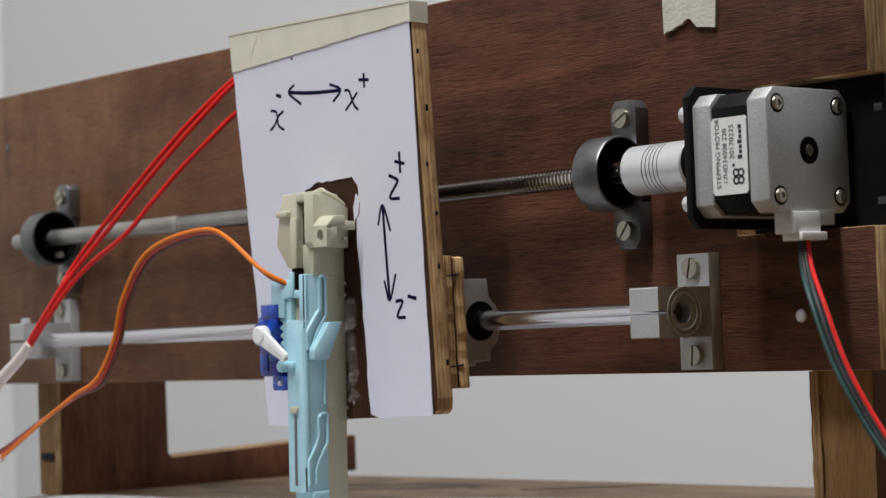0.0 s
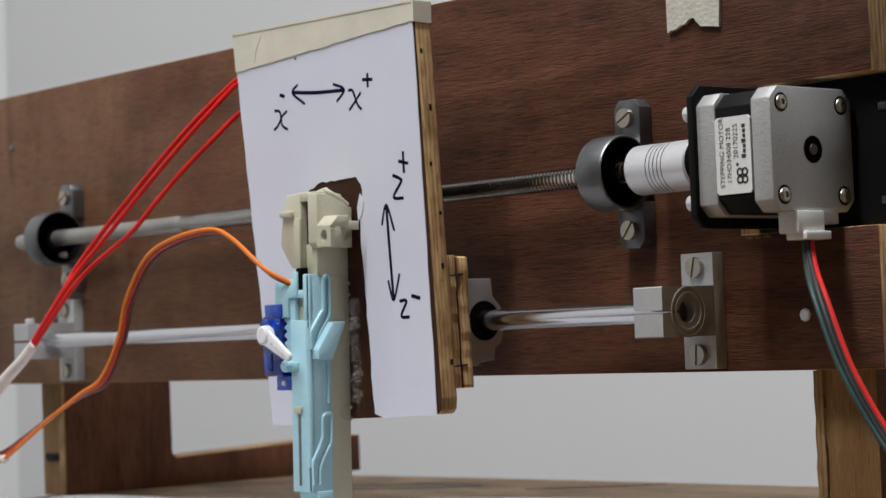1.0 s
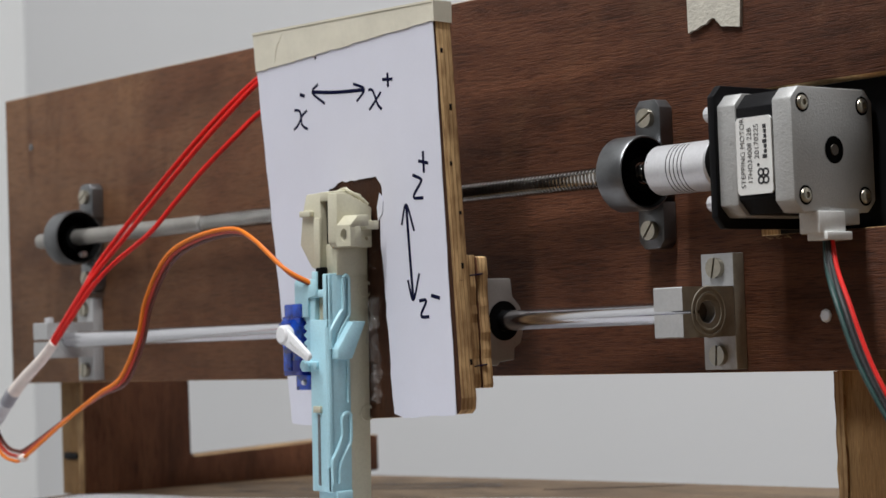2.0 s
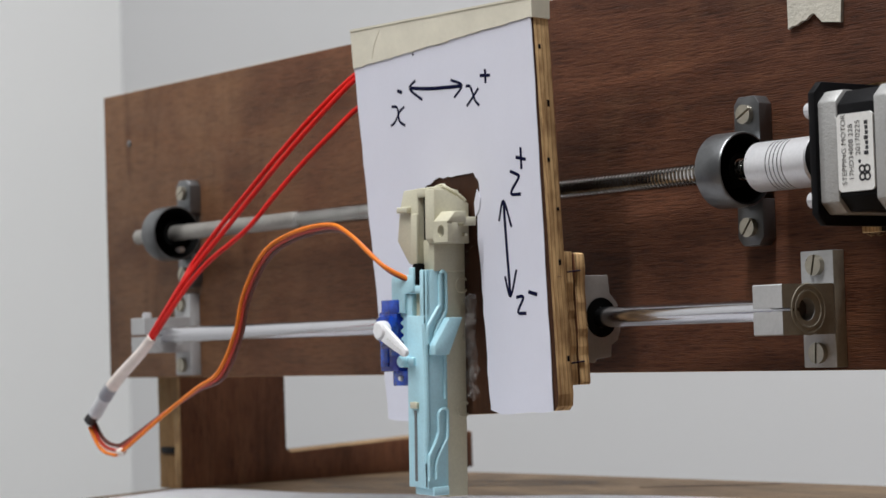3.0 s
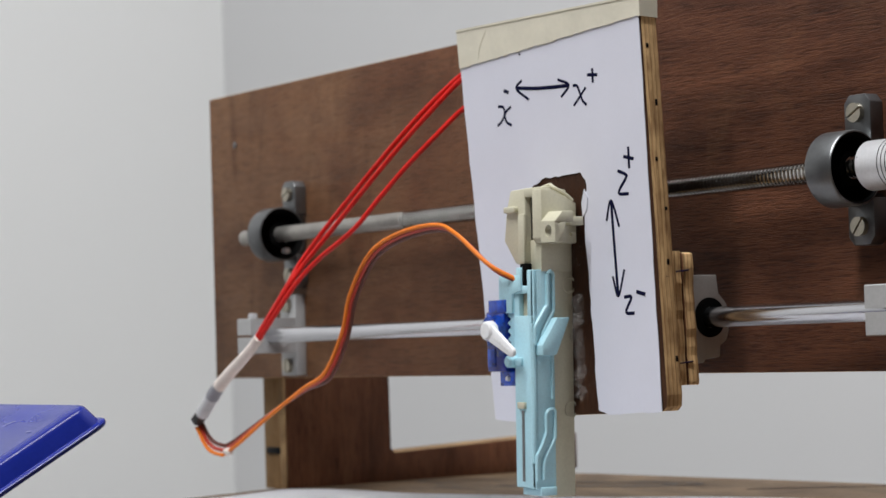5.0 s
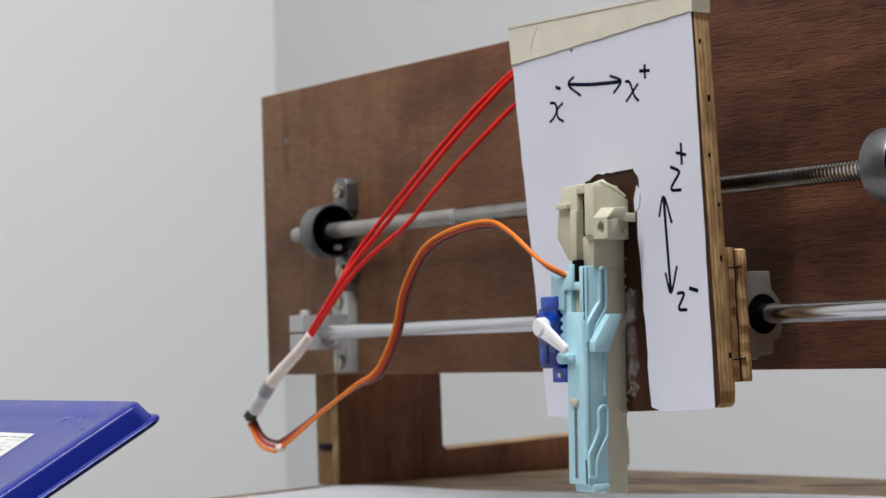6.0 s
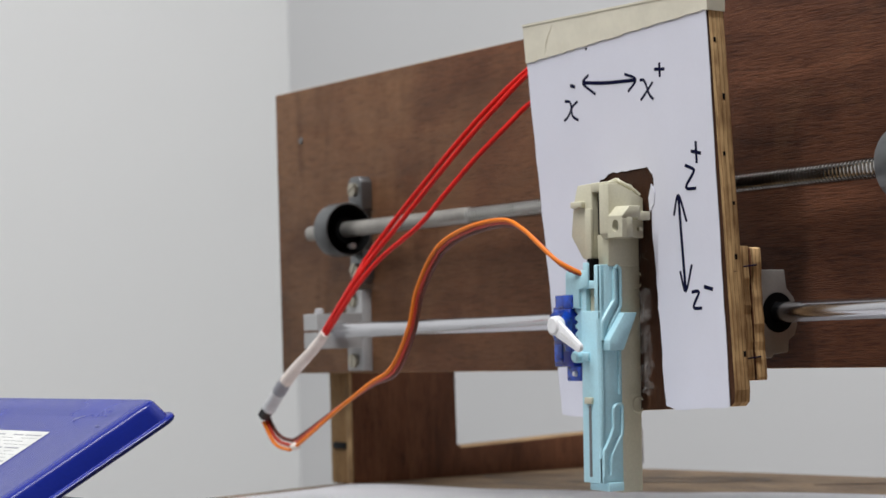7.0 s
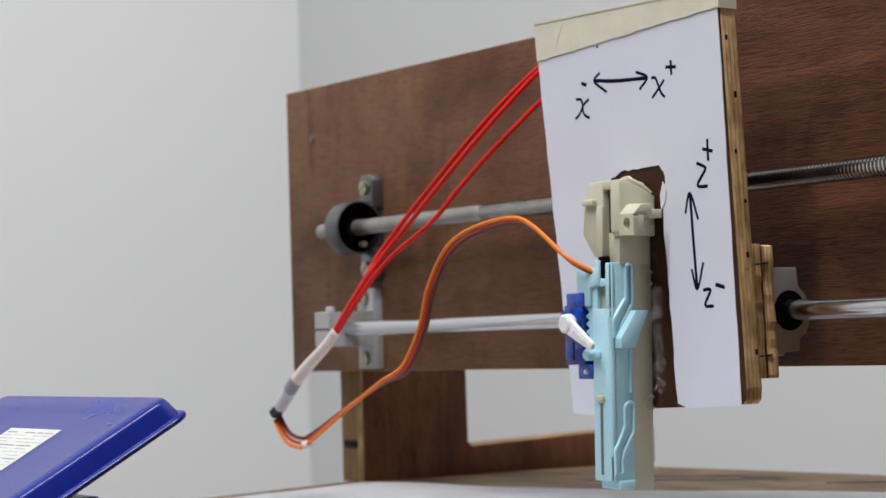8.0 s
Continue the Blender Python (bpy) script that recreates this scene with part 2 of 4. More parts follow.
def part(name, bm, mats, parent=None, label="", pick=None, smooth=True):
    """One bmesh in world places becomes one mesh under parent. pick(normal, centre) gives the slot of a face."""
    bm.normal_update()
    for f in bm.faces:
        if pick:
            f.material_index = pick(f.normal, f.calc_center_median())
        f.smooth = smooth
    me = bpy.data.meshes.new(name)
    bm.to_mesh(me)
    bm.free()
    for m in mats if isinstance(mats, (list, tuple)) else [mats]:
        me.materials.append(m)
    ob = new(name, me)
    if parent:
        me.transform(Matrix.Translation(-base_of(parent)))
        ob.parent = parent
    if smooth:
        me.set_sharp_from_angle(angle=radians(32))
    return tagged(ob, label)


def block(x0, x1, y0, y1, z0, z1, soft=0.0, bm=None):
    bm = bm or bmesh.new()
    made = bmesh.ops.create_cube(bm, size=1.0)["verts"]
    for v in made:
        v.co = Vector(((x0 + x1) / 2 + v.co.x * (x1 - x0), (y0 + y1) / 2 + v.co.y * (y1 - y0), (z0 + z1) / 2 + v.co.z * (z1 - z0)))
    if soft:
        edges = {e for v in made for e in v.link_edges}
        bmesh.ops.bevel(bm, geom=list(edges), offset=soft, segments=2, affect="EDGES", profile=0.5)
    return bm


def prism(outline, axis, lo, hi, soft=0.0, bm=None):
    """A closed outline drawn out along an axis. Outline pairs are the other two axes in order."""
    bm = bm or bmesh.new()

    def at(p, d):
        return {"x": (d, p[0], p[1]), "y": (p[0], d, p[1]), "z": (p[0], p[1], d)}[axis]

    a = [bm.verts.new(at(p, lo)) for p in outline]
    b = [bm.verts.new(at(p, hi)) for p in outline]
    faces = [bm.faces.new(a), bm.faces.new(b[::-1])]
    n = len(outline)
    for i in range(n):
        faces.append(bm.faces.new((a[i], b[i], b[(i + 1) % n], a[(i + 1) % n])))
    bmesh.ops.recalc_face_normals(bm, faces=faces)
    if soft:
        bmesh.ops.bevel(bm, geom=list({e for f in faces for e in f.edges}), offset=soft, segments=2, affect="EDGES", profile=0.5)
    bmesh.ops.triangulate(bm, faces=[f for f in bm.faces if len(f.verts) > 4])
    return bm


def lathe(profile, axis, centre, seg=32, bm=None):
    """Turn (along, radius) pairs about an axis through centre."""
    bm = bm or bmesh.new()
    c = Vector(centre)
    rings = []
    closed = profile[0] == profile[-1]
    for along, r in profile[:-1] if closed else profile:
        ring = []
        for i in range(seg):
            a = 2 * math.pi * i / seg
            p, q = r * math.cos(a), r * math.sin(a)
            off = {"x": (along, p, q), "y": (p, along, q), "z": (p, q, along)}[axis]
            ring.append(bm.verts.new(c + Vector(off)))
        rings.append(ring)
    faces = []
    for a, b in zip(rings, rings[1:] + rings[:1] if closed else rings[1:]):
        for i in range(seg):
            faces.append(bm.faces.new((a[i], a[(i + 1) % seg], b[(i + 1) % seg], b[i])))
    for ring in () if closed else (rings[0], rings[-1]):
        faces.append(bm.faces.new(ring))
    bmesh.ops.recalc_face_normals(bm, faces=faces)
    return bm


def spline(points, steps=10):
    pts = [Vector(p) for p in points]
    pts = [2 * pts[0] - pts[1]] + pts + [2 * pts[-1] - pts[-2]]
    out = []
    for i in range(1, len(pts) - 2):
        p0, p1, p2, p3 = pts[i - 1 : i + 3]
        for k in range(steps):
            t = k / steps
            out.append(0.5 * (2 * p1 + (p2 - p0) * t + (2 * p0 - 5 * p1 + 4 * p2 - p3) * t * t + (3 * p1 - p0 - 3 * p2 + p3) * t ** 3))
    out.append(pts[-2])
    return out


def tube(points, radius, seg=10, steps=10, flat=None, bm=None):
    """A round cable along a spline; flat squeezes it along one axis. radius: a number, or start and end."""
    bm = bm or bmesh.new()
    line = spline(points, steps)
    r0, r1 = radius if isinstance(radius, tuple) else (radius, radius)
    side = Vector((0.31, 0.52, 0.8))
    rings = []
    for i, p in enumerate(line):
        d = (line[min(i + 1, len(line) - 1)] - line[max(i - 1, 0)]).normalized()
        side = (side - d * side.dot(d)).normalized()
        up = d.cross(side)
        r = r0 + (r1 - r0) * i / (len(line) - 1)
        ring = []
        for k in range(seg):
            a = 2 * math.pi * k / seg
            o = (side * math.cos(a) + up * math.sin(a)) * r
            if flat:
                o = Vector((o.x * flat[0], o.y * flat[1], o.z * flat[2]))
            ring.append(bm.verts.new(p + o))
        rings.append(ring)
    faces = []
    for a, b in zip(rings, rings[1:]):
        for i in range(seg):
            faces.append(bm.faces.new((a[i], a[(i + 1) % seg], b[(i + 1) % seg], b[i])))
    faces += [bm.faces.new(rings[0]), bm.faces.new(rings[-1])]
    bmesh.ops.recalc_face_normals(bm, faces=faces)
    return bm


def slotted_screw(parent, x, y, z, r, turn, mat=None, axis="y", sign=-1):
    """A pan-head screw with its slot cut as a gap between two half heads."""
    bm = bmesh.new()
    for s in (-1, 1):
        pts = [(r * math.cos(a), s * r * math.sin(a)) for a in [math.pi * k / 12 for k in range(13)]]
        pts = [(u, v) if abs(v) > 0.12 * r else (u, s * 0.12 * r) for u, v in pts]
        c, n = math.cos(turn), math.sin(turn)
        pts = [(x + u * c - v * n, z + u * n + v * c) for u, v in pts]
        prism(pts, "y", y - 0.0022, y + 0.0005, 0.0, bm)
    prism([(x + 0.98 * r * math.cos(a), z + 0.98 * r * math.sin(a)) for a in [math.pi * k / 9 for k in range(18)]], "y", y - 0.0009, y + 0.0005, 0.0, bm)
    return part("screw", bm, mat or BRASSY, parent, "slotted pan-head screw")


def ragged(a, b, n, amount, seed):
    """Points from a to b with small torn steps across the line."""
    rng = random.Random(seed)
    d = Vector(b) - Vector(a)
    m = Vector((-d.y, d.x)).normalized()
    return [tuple(Vector(a) + d * (i / n) + m * rng.uniform(-amount, amount)) for i in range(n)]


# ---- the room ----
RX0, RX1, RY0, RY1, RZ0, RZ1 = -1.397, 1.9, -2.2, 0.5, -0.84, 1.75
# Floor, ceiling, east and south walls are unseen, added to close the room.
tagged(part("floor", block(RX0 - 0.1, RX1 + 0.1, RY0 - 0.1, RY1 + 0.1, RZ0 - 0.1, RZ0), FLOOR), "unseen floor kept dark to cut bounced light", "floor", kind="structure")
tagged(part("ceiling", block(RX0 - 0.1, RX1 + 0.1, RY0 - 0.1, RY1 + 0.1, RZ1, RZ1 + 0.1), PLASTER), "plain white plaster ceiling of the room", "ceiling", kind="structure")
tagged(part("wall_north", block(RX0 - 0.1, RX1 + 0.1, RY1, RY1 + 0.1, RZ0, RZ1), PLASTER_SHADED), "plain white plaster wall behind the machine", "wall", kind="structure")
tagged(part("wall_west", block(RX0 - 0.1, RX0, RY0, RY1, RZ0, RZ1), PLASTER), "plain white plaster side wall of the room", "wall", kind="structure")
# Added dark walls behind the camera keep fill light off the machine.
tagged(part("unseen_wall_east", block(RX1, RX1 + 0.1, RY0, RY1, RZ0, RZ1), BOUNCE_CUT), "unseen near-black wall added to cut bounced light", "wall", kind="structure")
tagged(part("unseen_wall_south", block(RX0 - 0.1, RX1 + 0.1, RY0 - 0.1, RY0, RZ0, RZ1), BOUNCE_CUT), "unseen near-black wall added to cut bounced light", "wall", kind="structure")

# ---- table with a sheet of paper on it ----
TOP = -0.083
table = thing("work_table", (-0.1, -0.2, RZ0), "worn brown wooden work table with stained top", "table")
part("tabletop", prism([(-0.558, 0.162), (-0.431, 0.190), (-0.29, 0.2035), (0.35, 0.245), (0.35, -0.55), (-0.28, -0.55)], "z", TOP - 0.022, TOP, 0.0015), [BED, EDGE_Z], table,
     pick=lambda n, c: 0 if abs(n.z) > 0.7 else 1)
for lx, ly in ((-0.42, 0.1), (0.28, 0.18), (0.28, -0.48), (-0.22, -0.48)):
    part("leg", block(lx - 0.025, lx + 0.025, ly - 0.025, ly + 0.025, RZ0, TOP - 0.022, 0.002), VENEER_UP, table)
part("pencil_line", tube([(-0.262, 0.145, TOP + 0.0002), (-0.215, 0.196, TOP + 0.0002)], 0.0005, 6, 2, (1, 1, 0.3)), INK, table, "dark scored line")

rs = random.Random(3)
for sx, sy, ra, rb in ((-0.354, 0.133, 0.050, 0.020), (-0.352, 0.134, 0.034, 0.012), (-0.448, 0.115, 0.034, 0.016), (-0.400, 0.090, 0.030, 0.008)):
    bm = bmesh.new()
    inner, outer = [], []
    for k in range(36):
        a = 2 * math.pi * k / 36
        wd = 0.0012 + 0.0035 * max(0.0, noise.noise(Vector((3 * math.cos(a), 3 * math.sin(a), sx * 90))))
        jit = 1 + 0.12 * noise.noise(Vector((2 * math.cos(a), 2 * math.sin(a), sy * 70)))
        for ring, g in ((inner, -wd), (outer, wd)):
            u, v = (ra * jit + g) * math.cos(a), (rb * jit + g) * math.sin(a)
            ring.append(bm.verts.new((sx + 0.87 * u - 0.5 * v, sy + 0.5 * u + 0.87 * v, TOP + 0.0003)))
    for k in range(36):
        bm.faces.new((inner[k], outer[k], outer[(k + 1) % 36], inner[(k + 1) % 36]))
    part("stain", bm, STAIN, table, "dark ring-shaped stain on the wood")


def paper_sheet():
    bm = bmesh.new()
    nx, ny = 24, 18
    grid = []
    for i in range(nx + 1):
        row = []
        for j in range(ny + 1):
            u, v = i / nx, j / ny
            p = Vector((-0.470, 0.004, 0)) * (1 - u) + Vector((-0.13, 0.121, 0)) * u + Vector((0.1, -0.29, 0)) * (1 - v)
            lift = 0.0006 + 0.0012 * max(0.0, math.sin(9 * u + 1.0)) * v ** 6 + 0.0004 * noise.noise(Vector((u * 5, v * 5, 0)))
            row.append(bm.verts.new((p.x, p.y, TOP + lift)))
        grid.append(row)
    for i in range(nx):
        for j in range(ny):
            bm.faces.new((grid[i][j], grid[i + 1][j], grid[i + 1][j + 1], grid[i][j + 1]))
    bmesh.ops.solidify(bm, geom=bm.faces[:], thickness=0.0002)
    return bm


tagged(part("paper_sheet", paper_sheet(), SHEET, smooth=True), "blank white drawing paper lying on the table", "paper")

# ---- the wooden frame: back board and two side panels ----
ZB, ZT, XL, XR, BT = -0.0222, 0.1333, -0.5318, 0.0775, 0.0165
frame_board = thing("machine_frame", (-0.2, 0.018, TOP), "brown plywood upright board on two plywood side panels", "frame")
NZ0, NZ1, NX = 0.0265, 0.0788, 0.016
board = part("back_board", prism([(XL, ZB), (XR, ZB), (XR, NZ0), (NX, NZ0), (NX, NZ1), (XR, NZ1), (XR - 0.0005, ZT), (XL, ZT)], "y", 0.0, BT, 0.0006), [VENEER, EDGE_Y], frame_board,
     "reddish brown veneered plywood board with notch", pick=lambda n, c: 0 if abs(n.y) > 0.7 else 1)
part("nail", lathe([(0.001, 0.0018), (-0.0004, 0.0018), (-0.0007, 0.001)], "y", (-0.504, 0, 0.1054), 14), ZINC, frame_board, "dull nail head")
part("bolt", lathe([(0.001, 0.0024), (-0.0006, 0.0024), (-0.0011, 0.0018), (-0.0011, 0.0)], "y", (0.0442, 0, -0.003), 8), COUPLER, frame_board, "small bright bolt head")
part("splinter", tube([(-0.1725, -0.0006, -0.0216), (-0.1715, -0.0012, -0.0240), (-0.1722, -0.0014, -0.0262)], 0.00025, 5, 4), VENEER, frame_board, "loose splinter")
part("scratch", tube([(-0.1700, 0.0, 0.0130), (-0.1560, 0.0, 0.0134), (-0.1490, 0.0, 0.0112), (-0.1390, 0.0, 0.0098)], 0.00025, 5, 4), INK, frame_board, "dark crack in the veneer")
rs = random.Random(8)
for k in range(9):
    cx = rs.uniform(0.018, 0.045)
    part("splinter", tube([(cx, -0.0006, NZ0 - rs.uniform(0.0002, 0.0016)), (cx + rs.uniform(0.002, 0.004), -0.0012, NZ0 - rs.uniform(0.0002, 0.0018))], 0.0002, 5, 2), LIGHTWOOD, frame_board, "pale splinter at the notch")
# Left side panel: an upright with a low rail running back.
part("side_panel", prism([(0.0167, TOP), (0.2178, TOP), (0.2178, -0.0618), (0.0875, -0.0668), (0.0852, -0.0645), (0.0842, 0.12), (0.0167, 0.12)], "x", -0.5093, -0.4862, 0.0006), [VENEER_UP, LIGHTWOOD, EDGE_X], frame_board,
     "plywood side panel with pale sawn edges", pick=lambda n, c: 1 if n.y < -0.7 else (0 if abs(n.x) > 0.7 else 2))
# Black block laid on the edge for the dark inside a notch.
part("edge_notch", block(-0.5055, -0.4915, 0.0155, 0.0169, -0.0640, -0.0605, 0.0003), BLACK, frame_board, "black block marking a notch in the pale edge")
part("edge_strip", block(-0.4905, -0.4858, 0.0155, 0.0169, TOP, ZB - 0.0006, 0.0003), EDGE_X, frame_board, "pale splintered strip along the edge")
part("side_panel", prism([(0.0167, TOP), (0.2178, TOP), (0.2178, -0.0618), (0.0875, -0.0668), (0.0852, -0.0645), (0.0842, 0.02), (0.0167, 0.02)], "x", 0.0335, 0.0603, 0.0006), [VENEER_UP, LIGHTWOOD, EDGE_X], frame_board,
     "plywood side panel with pale sawn edges", pick=lambda n, c: 1 if n.y < -0.7 else (0 if abs(n.x) > 0.7 else 2))
part("edge_strip", prism([(0.0332, ZB - 0.0006), (0.0372, ZB - 0.0006)] + ragged((0.0374, -0.023), (0.0374, TOP), 12, 0.0004, 4) + [(0.0374, TOP), (0.0332, TOP)] + ragged((0.0332, TOP), (0.0332, -0.023), 14, 0.0004, 9), "y", 0.0155, 0.0168), EDGE_X, frame_board, "splintered outer veneer of the edge")

# Scrap of masking tape on the board.
tape_outline = [(-0.0146, 0.1290), (-0.0144, 0.1035)] + ragged((-0.0143, 0.1032), (-0.0085, 0.1045), 5, 0.0003, 1) + ragged((-0.0085, 0.1045), (-0.0015, 0.1074), 6, 0.0003, 2) + ragged((-0.0015, 0.1074), (0.002, 0.1035), 5, 0.0004, 3) + ragged((0.002, 0.1035), (0.0128, 0.1018), 6, 0.0003, 5) + [(0.0130, 0.1290)]
tagged(part("tape_scrap", prism(tape_outline, "y", -0.0016, -0.0002), OLDTAPE), "torn cream masking tape stuck on the board", "tape")

# ---- rail, lead screw and their holders ----
RAIL_Y, SCREW_Y, SCREW_Z = -0.0203, -0.0148, 0.0522
rail = thing("guide_rail", (-0.22, RAIL_Y, 0), "polished chrome steel guide rod in clamps", "rod")
part("shaft", lathe([(-0.4485, 0.0), (-0.4485, 0.004), (0.0030, 0.004), (0.0030, 0.0)], "x", (0, RAIL_Y, 0), 32), CHROME, rail)
part("end_face", lathe([(0.0030, 0.0), (0.0030, 0.0040), (0.0034, 0.0036), (0.0034, 0.0)], "x", (0, RAIL_Y, 0), 28), ENDFACE, rail, "sawn dull rod end")
part("end_face", lathe([(-0.4489, 0.0), (-0.4489, 0.0036), (-0.4485, 0.0040), (-0.4485, 0.0)], "x", (0, RAIL_Y, 0), 28), ENDFACE, rail, "sawn dull rod end")


def lead_screw():
    bm = bmesh.new()
    seg, pitch, r_out, r_in = 20, 0.002, 0.0041, 0.0031
    shape = ((0.0, r_in), (0.22, r_in), (0.4, r_out), (0.72, r_out), (0.9, r_in))
    x, end, rings = -0.320, -0.016, []
    turns = int((end - x) / pitch)
    for t in range(turns):
        for f, r in shape:
            ring = []
            for k in range(seg):
                a = 2 * math.pi * k / seg
                ring.append(bm.verts.new((x + (t + f + k / seg) * pitch, SCREW_Y + r * math.cos(a), SCREW_Z + r * math.sin(a))))
            rings.append(ring)
    for a, b in zip(rings, rings[1:]):
        for i in range(seg - 1):
            bm.faces.new((a[i], a[i + 1], b[i + 1], b[i]))
    for n in range(len(rings) - 1):
        m = n + len(shape)
        if m + 1 < len(rings):
            bm.faces.new((rings[n + len(shape)][0], rings[n][-1], rings[n + 1][-1], rings[n + 1 + len(shape)][0]))
    bmesh.ops.recalc_face_normals(bm, faces=bm.faces[:])
    return bm


screw = thing("lead_screw", (-0.2, SCREW_Y, SCREW_Z), "long steel lead screw with trapezoid thread", "lead screw")
# Thread roots are coloured black, standing in for the shade between ridges.
part("thread", lead_screw(), [STEEL, RUBBER_AND_SHADE], screw, "bright worn threaded part", pick=lambda n, c: 1 if math.hypot(c.y - SCREW_Y, c.z - SCREW_Z) < 0.0034 else 0)
part("shank", lathe([(-0.4705, 0), (-0.4705, 0.0036), (-0.470, 0.004), (-0.3172, 0.004), (-0.317, 0.0039), (-0.317, 0)], "x", (0, SCREW_Y, SCREW_Z), 24), ALUTURN, screw, "smooth dull grey shank", smooth=True)


def pillow_block(x, label, grub):
    """Bearing holder: ring with two lugs, screwed flat to the board."""
    t = thing("bearing_block", (x, 0, SCREW_Z), label, "bearing block", "bearing blocks of the lead screw")
    ring = lathe([(-0.0065, 0.0118), (-0.0065, 0.0134), (-0.0058, 0.0140), (0.0058, 0.0140), (0.0065, 0.0136), (0.0065, 0.0131), (0.0056, 0.0124), (-0.0050, 0.0114), (-0.0065, 0.0118)], "x", (x, SCREW_Y, SCREW_Z), 40)
    # The ring's inner wall is coloured black as the shade of its bore.
    part("housing", ring, [ZINC, RUBBER_AND_SHADE], t, "round cast ring", pick=lambda n, c: 1 if math.hypot(c.y - SCREW_Y, c.z - SCREW_Z) < 0.01285 else 0)
    for s in (-1, 1):
        z1, z0 = SCREW_Z + s * 0.0278, SCREW_Z + s * 0.0105
        o = [(x - 0.0065, z0), (x + 0.0065, z0), (x + 0.0065, z1 - s * 0.003), (x + 0.004, z1), (x - 0.004, z1), (x - 0.0065, z1 - s * 0.003)]
        part("lug", prism(o, "y", -0.0068, 0.0, 0.0004), ZINC, t)
        slotted_screw(t, x, -0.0068, SCREW_Z + s * 0.021, 0.0036, 0.5 if s > 0 else 0.9)
    part("bearing", lathe([(-0.0048, 0.0), (-0.0048, 0.0113), (-0.0025, 0.0113), (-0.0025, 0.0066), (0.0040, 0.0062), (0.0040, 0.0)], "x", (x, SCREW_Y, SCREW_Z), 28), RUBBER_AND_SHADE, t, "dark recessed bearing", smooth=True)
    if grub:
        part("grub_screw", lathe([(0.0, 0.0), (0.0, 0.0016), (0.004, 0.0016), (0.004, 0.0)], "x", (x + 0.002, SCREW_Y + 0.003, SCREW_Z - 0.0085), 10), COUPLER, t, "small bright grub screw")
    return t


pillow_block(-0.0321, "cast grey bearing block beside the coupling", False)
pillow_block(-0.4377, "cast grey bearing block at the board's end", True)


def rod_clamp(x, bolt, side):
    t = thing("rod_clamp", (x, 0, 0), "grey aluminium rod clamp screwed to the board", "clamp", "clamps of the guide rod")
    w = 0.007
    part("foot", block(x - w - 0.0016, x + w, -0.006, 0.0, -0.021, 0.021, 0.0004), [ALU, side], t, pick=lambda n, c: 1 if n.x > 0.7 else 0)
    for s in (-1, 1):
        o = [(-0.0062, s * 0.009), (-0.0324, s * 0.009), (-0.0328, s * 0.0086), (-0.0328, s * 0.0006), (-0.0242, s * 0.0006)]
        o += [(RAIL_Y + 0.0041 * math.cos(a), s * abs(0.0041 * math.sin(a))) for a in [math.pi - 0.15 - k * (math.pi - 0.15) / 10 for k in range(11)]]
        o += [(-0.0062, 0.0)]
        part("jaw", prism(o, "x", x - w, x + w), [ALU, side], t, "clamp jaw beside the slit", pick=lambda n, c: 1 if abs(n.x) > 0.7 else 0)
        slotted_screw(t, x - 0.0008, -0.006, s * 0.0158, 0.0037, 1.5 if s < 0 else 1.35)
    for r in (0.0066, 0.0086):
        part("ring_mark", lathe([(0.0, r - 0.0007), (0.00035, r - 0.0004), (0.00035, r + 0.0004), (0.0, r + 0.0007), (0.0, r - 0.0007)], "x", (x + w - 0.0002, RAIL_Y + 0.001, 0), 36), side, t, "turned ring mark")
    if bolt:
        part("clamp_screw", lathe([(0.0, 0.0), (0.0, 0.0024), (0.0022, 0.0024), (0.0027, 0.0018), (0.0027, 0.0)], "z", (x, -0.0275, 0.009), 8), COUPLER, t, "bright clamping screw head")
    return t


rod_clamp(0.0, False, CLAMPSIDE_SHADED)
rod_clamp(-0.4422, True, ALU)

# ---- shaft coupling, stepper motor and bracket ----
coupling = thing("shaft_coupling", (-0.003, SCREW_Y, SCREW_Z), "bright aluminium flexible shaft coupling with slits", "coupling")
prof = [(-0.0185, 0.0), (-0.0185, 0.0082), (-0.0178, 0.0091)]
for k in range(5):
    g = -0.0074 + k * 0.0019
    prof += [(g, 0.0091), (g, 0.0080), (g + 0.0004, 0.0080), (g + 0.0004, 0.0091)]
prof += [(0.011, 0.0091), (0.0118, 0.0084), (0.0118, 0.0)]
# Slit floors are coloured black for the shade inside them.
part("body", lathe(prof, "x", (0, SCREW_Y, SCREW_Z), 40), [COUPLER, RUBBER_AND_SHADE], coupling, pick=lambda n, c: 1 if math.hypot(c.y - SCREW_Y, c.z - SCREW_Z) < 0.0087 and -0.0085 < c.x < 0.003 else 0)
for hx, ha in ((-0.0130, 0.75), (0.0068, 0.55)):
    cy, cz = SCREW_Y + 0.0090 * math.cos(ha), SCREW_Z + 0.0090 * math.sin(ha)
    hole = lathe([(-0.0003, 0.0), (-0.0003, 0.0019), (0.0002, 0.0019), (0.0002, 0.0)], "x", (0, 0, 0), 18)
    bmesh.ops.transform(hole, matrix=Matrix.Translation((hx, cy, cz)) @ Matrix.Rotation(ha, 4, "X") @ Matrix.Rotation(radians(90), 4, "Z"), verts=hole.verts)
    # No hole is cut: a black disc paints its shade.
    part("set_screw_hole", hole, RUBBER_AND_SHADE, coupling, "black disc for the shade in a set screw hole")

MY, MZ = -0.0146, 0.0527
bracket = thing("motor_bracket", (0.028, 0.0, MZ - 0.025), "black painted steel angle bracket for the motor", "bracket")
c = 0.004
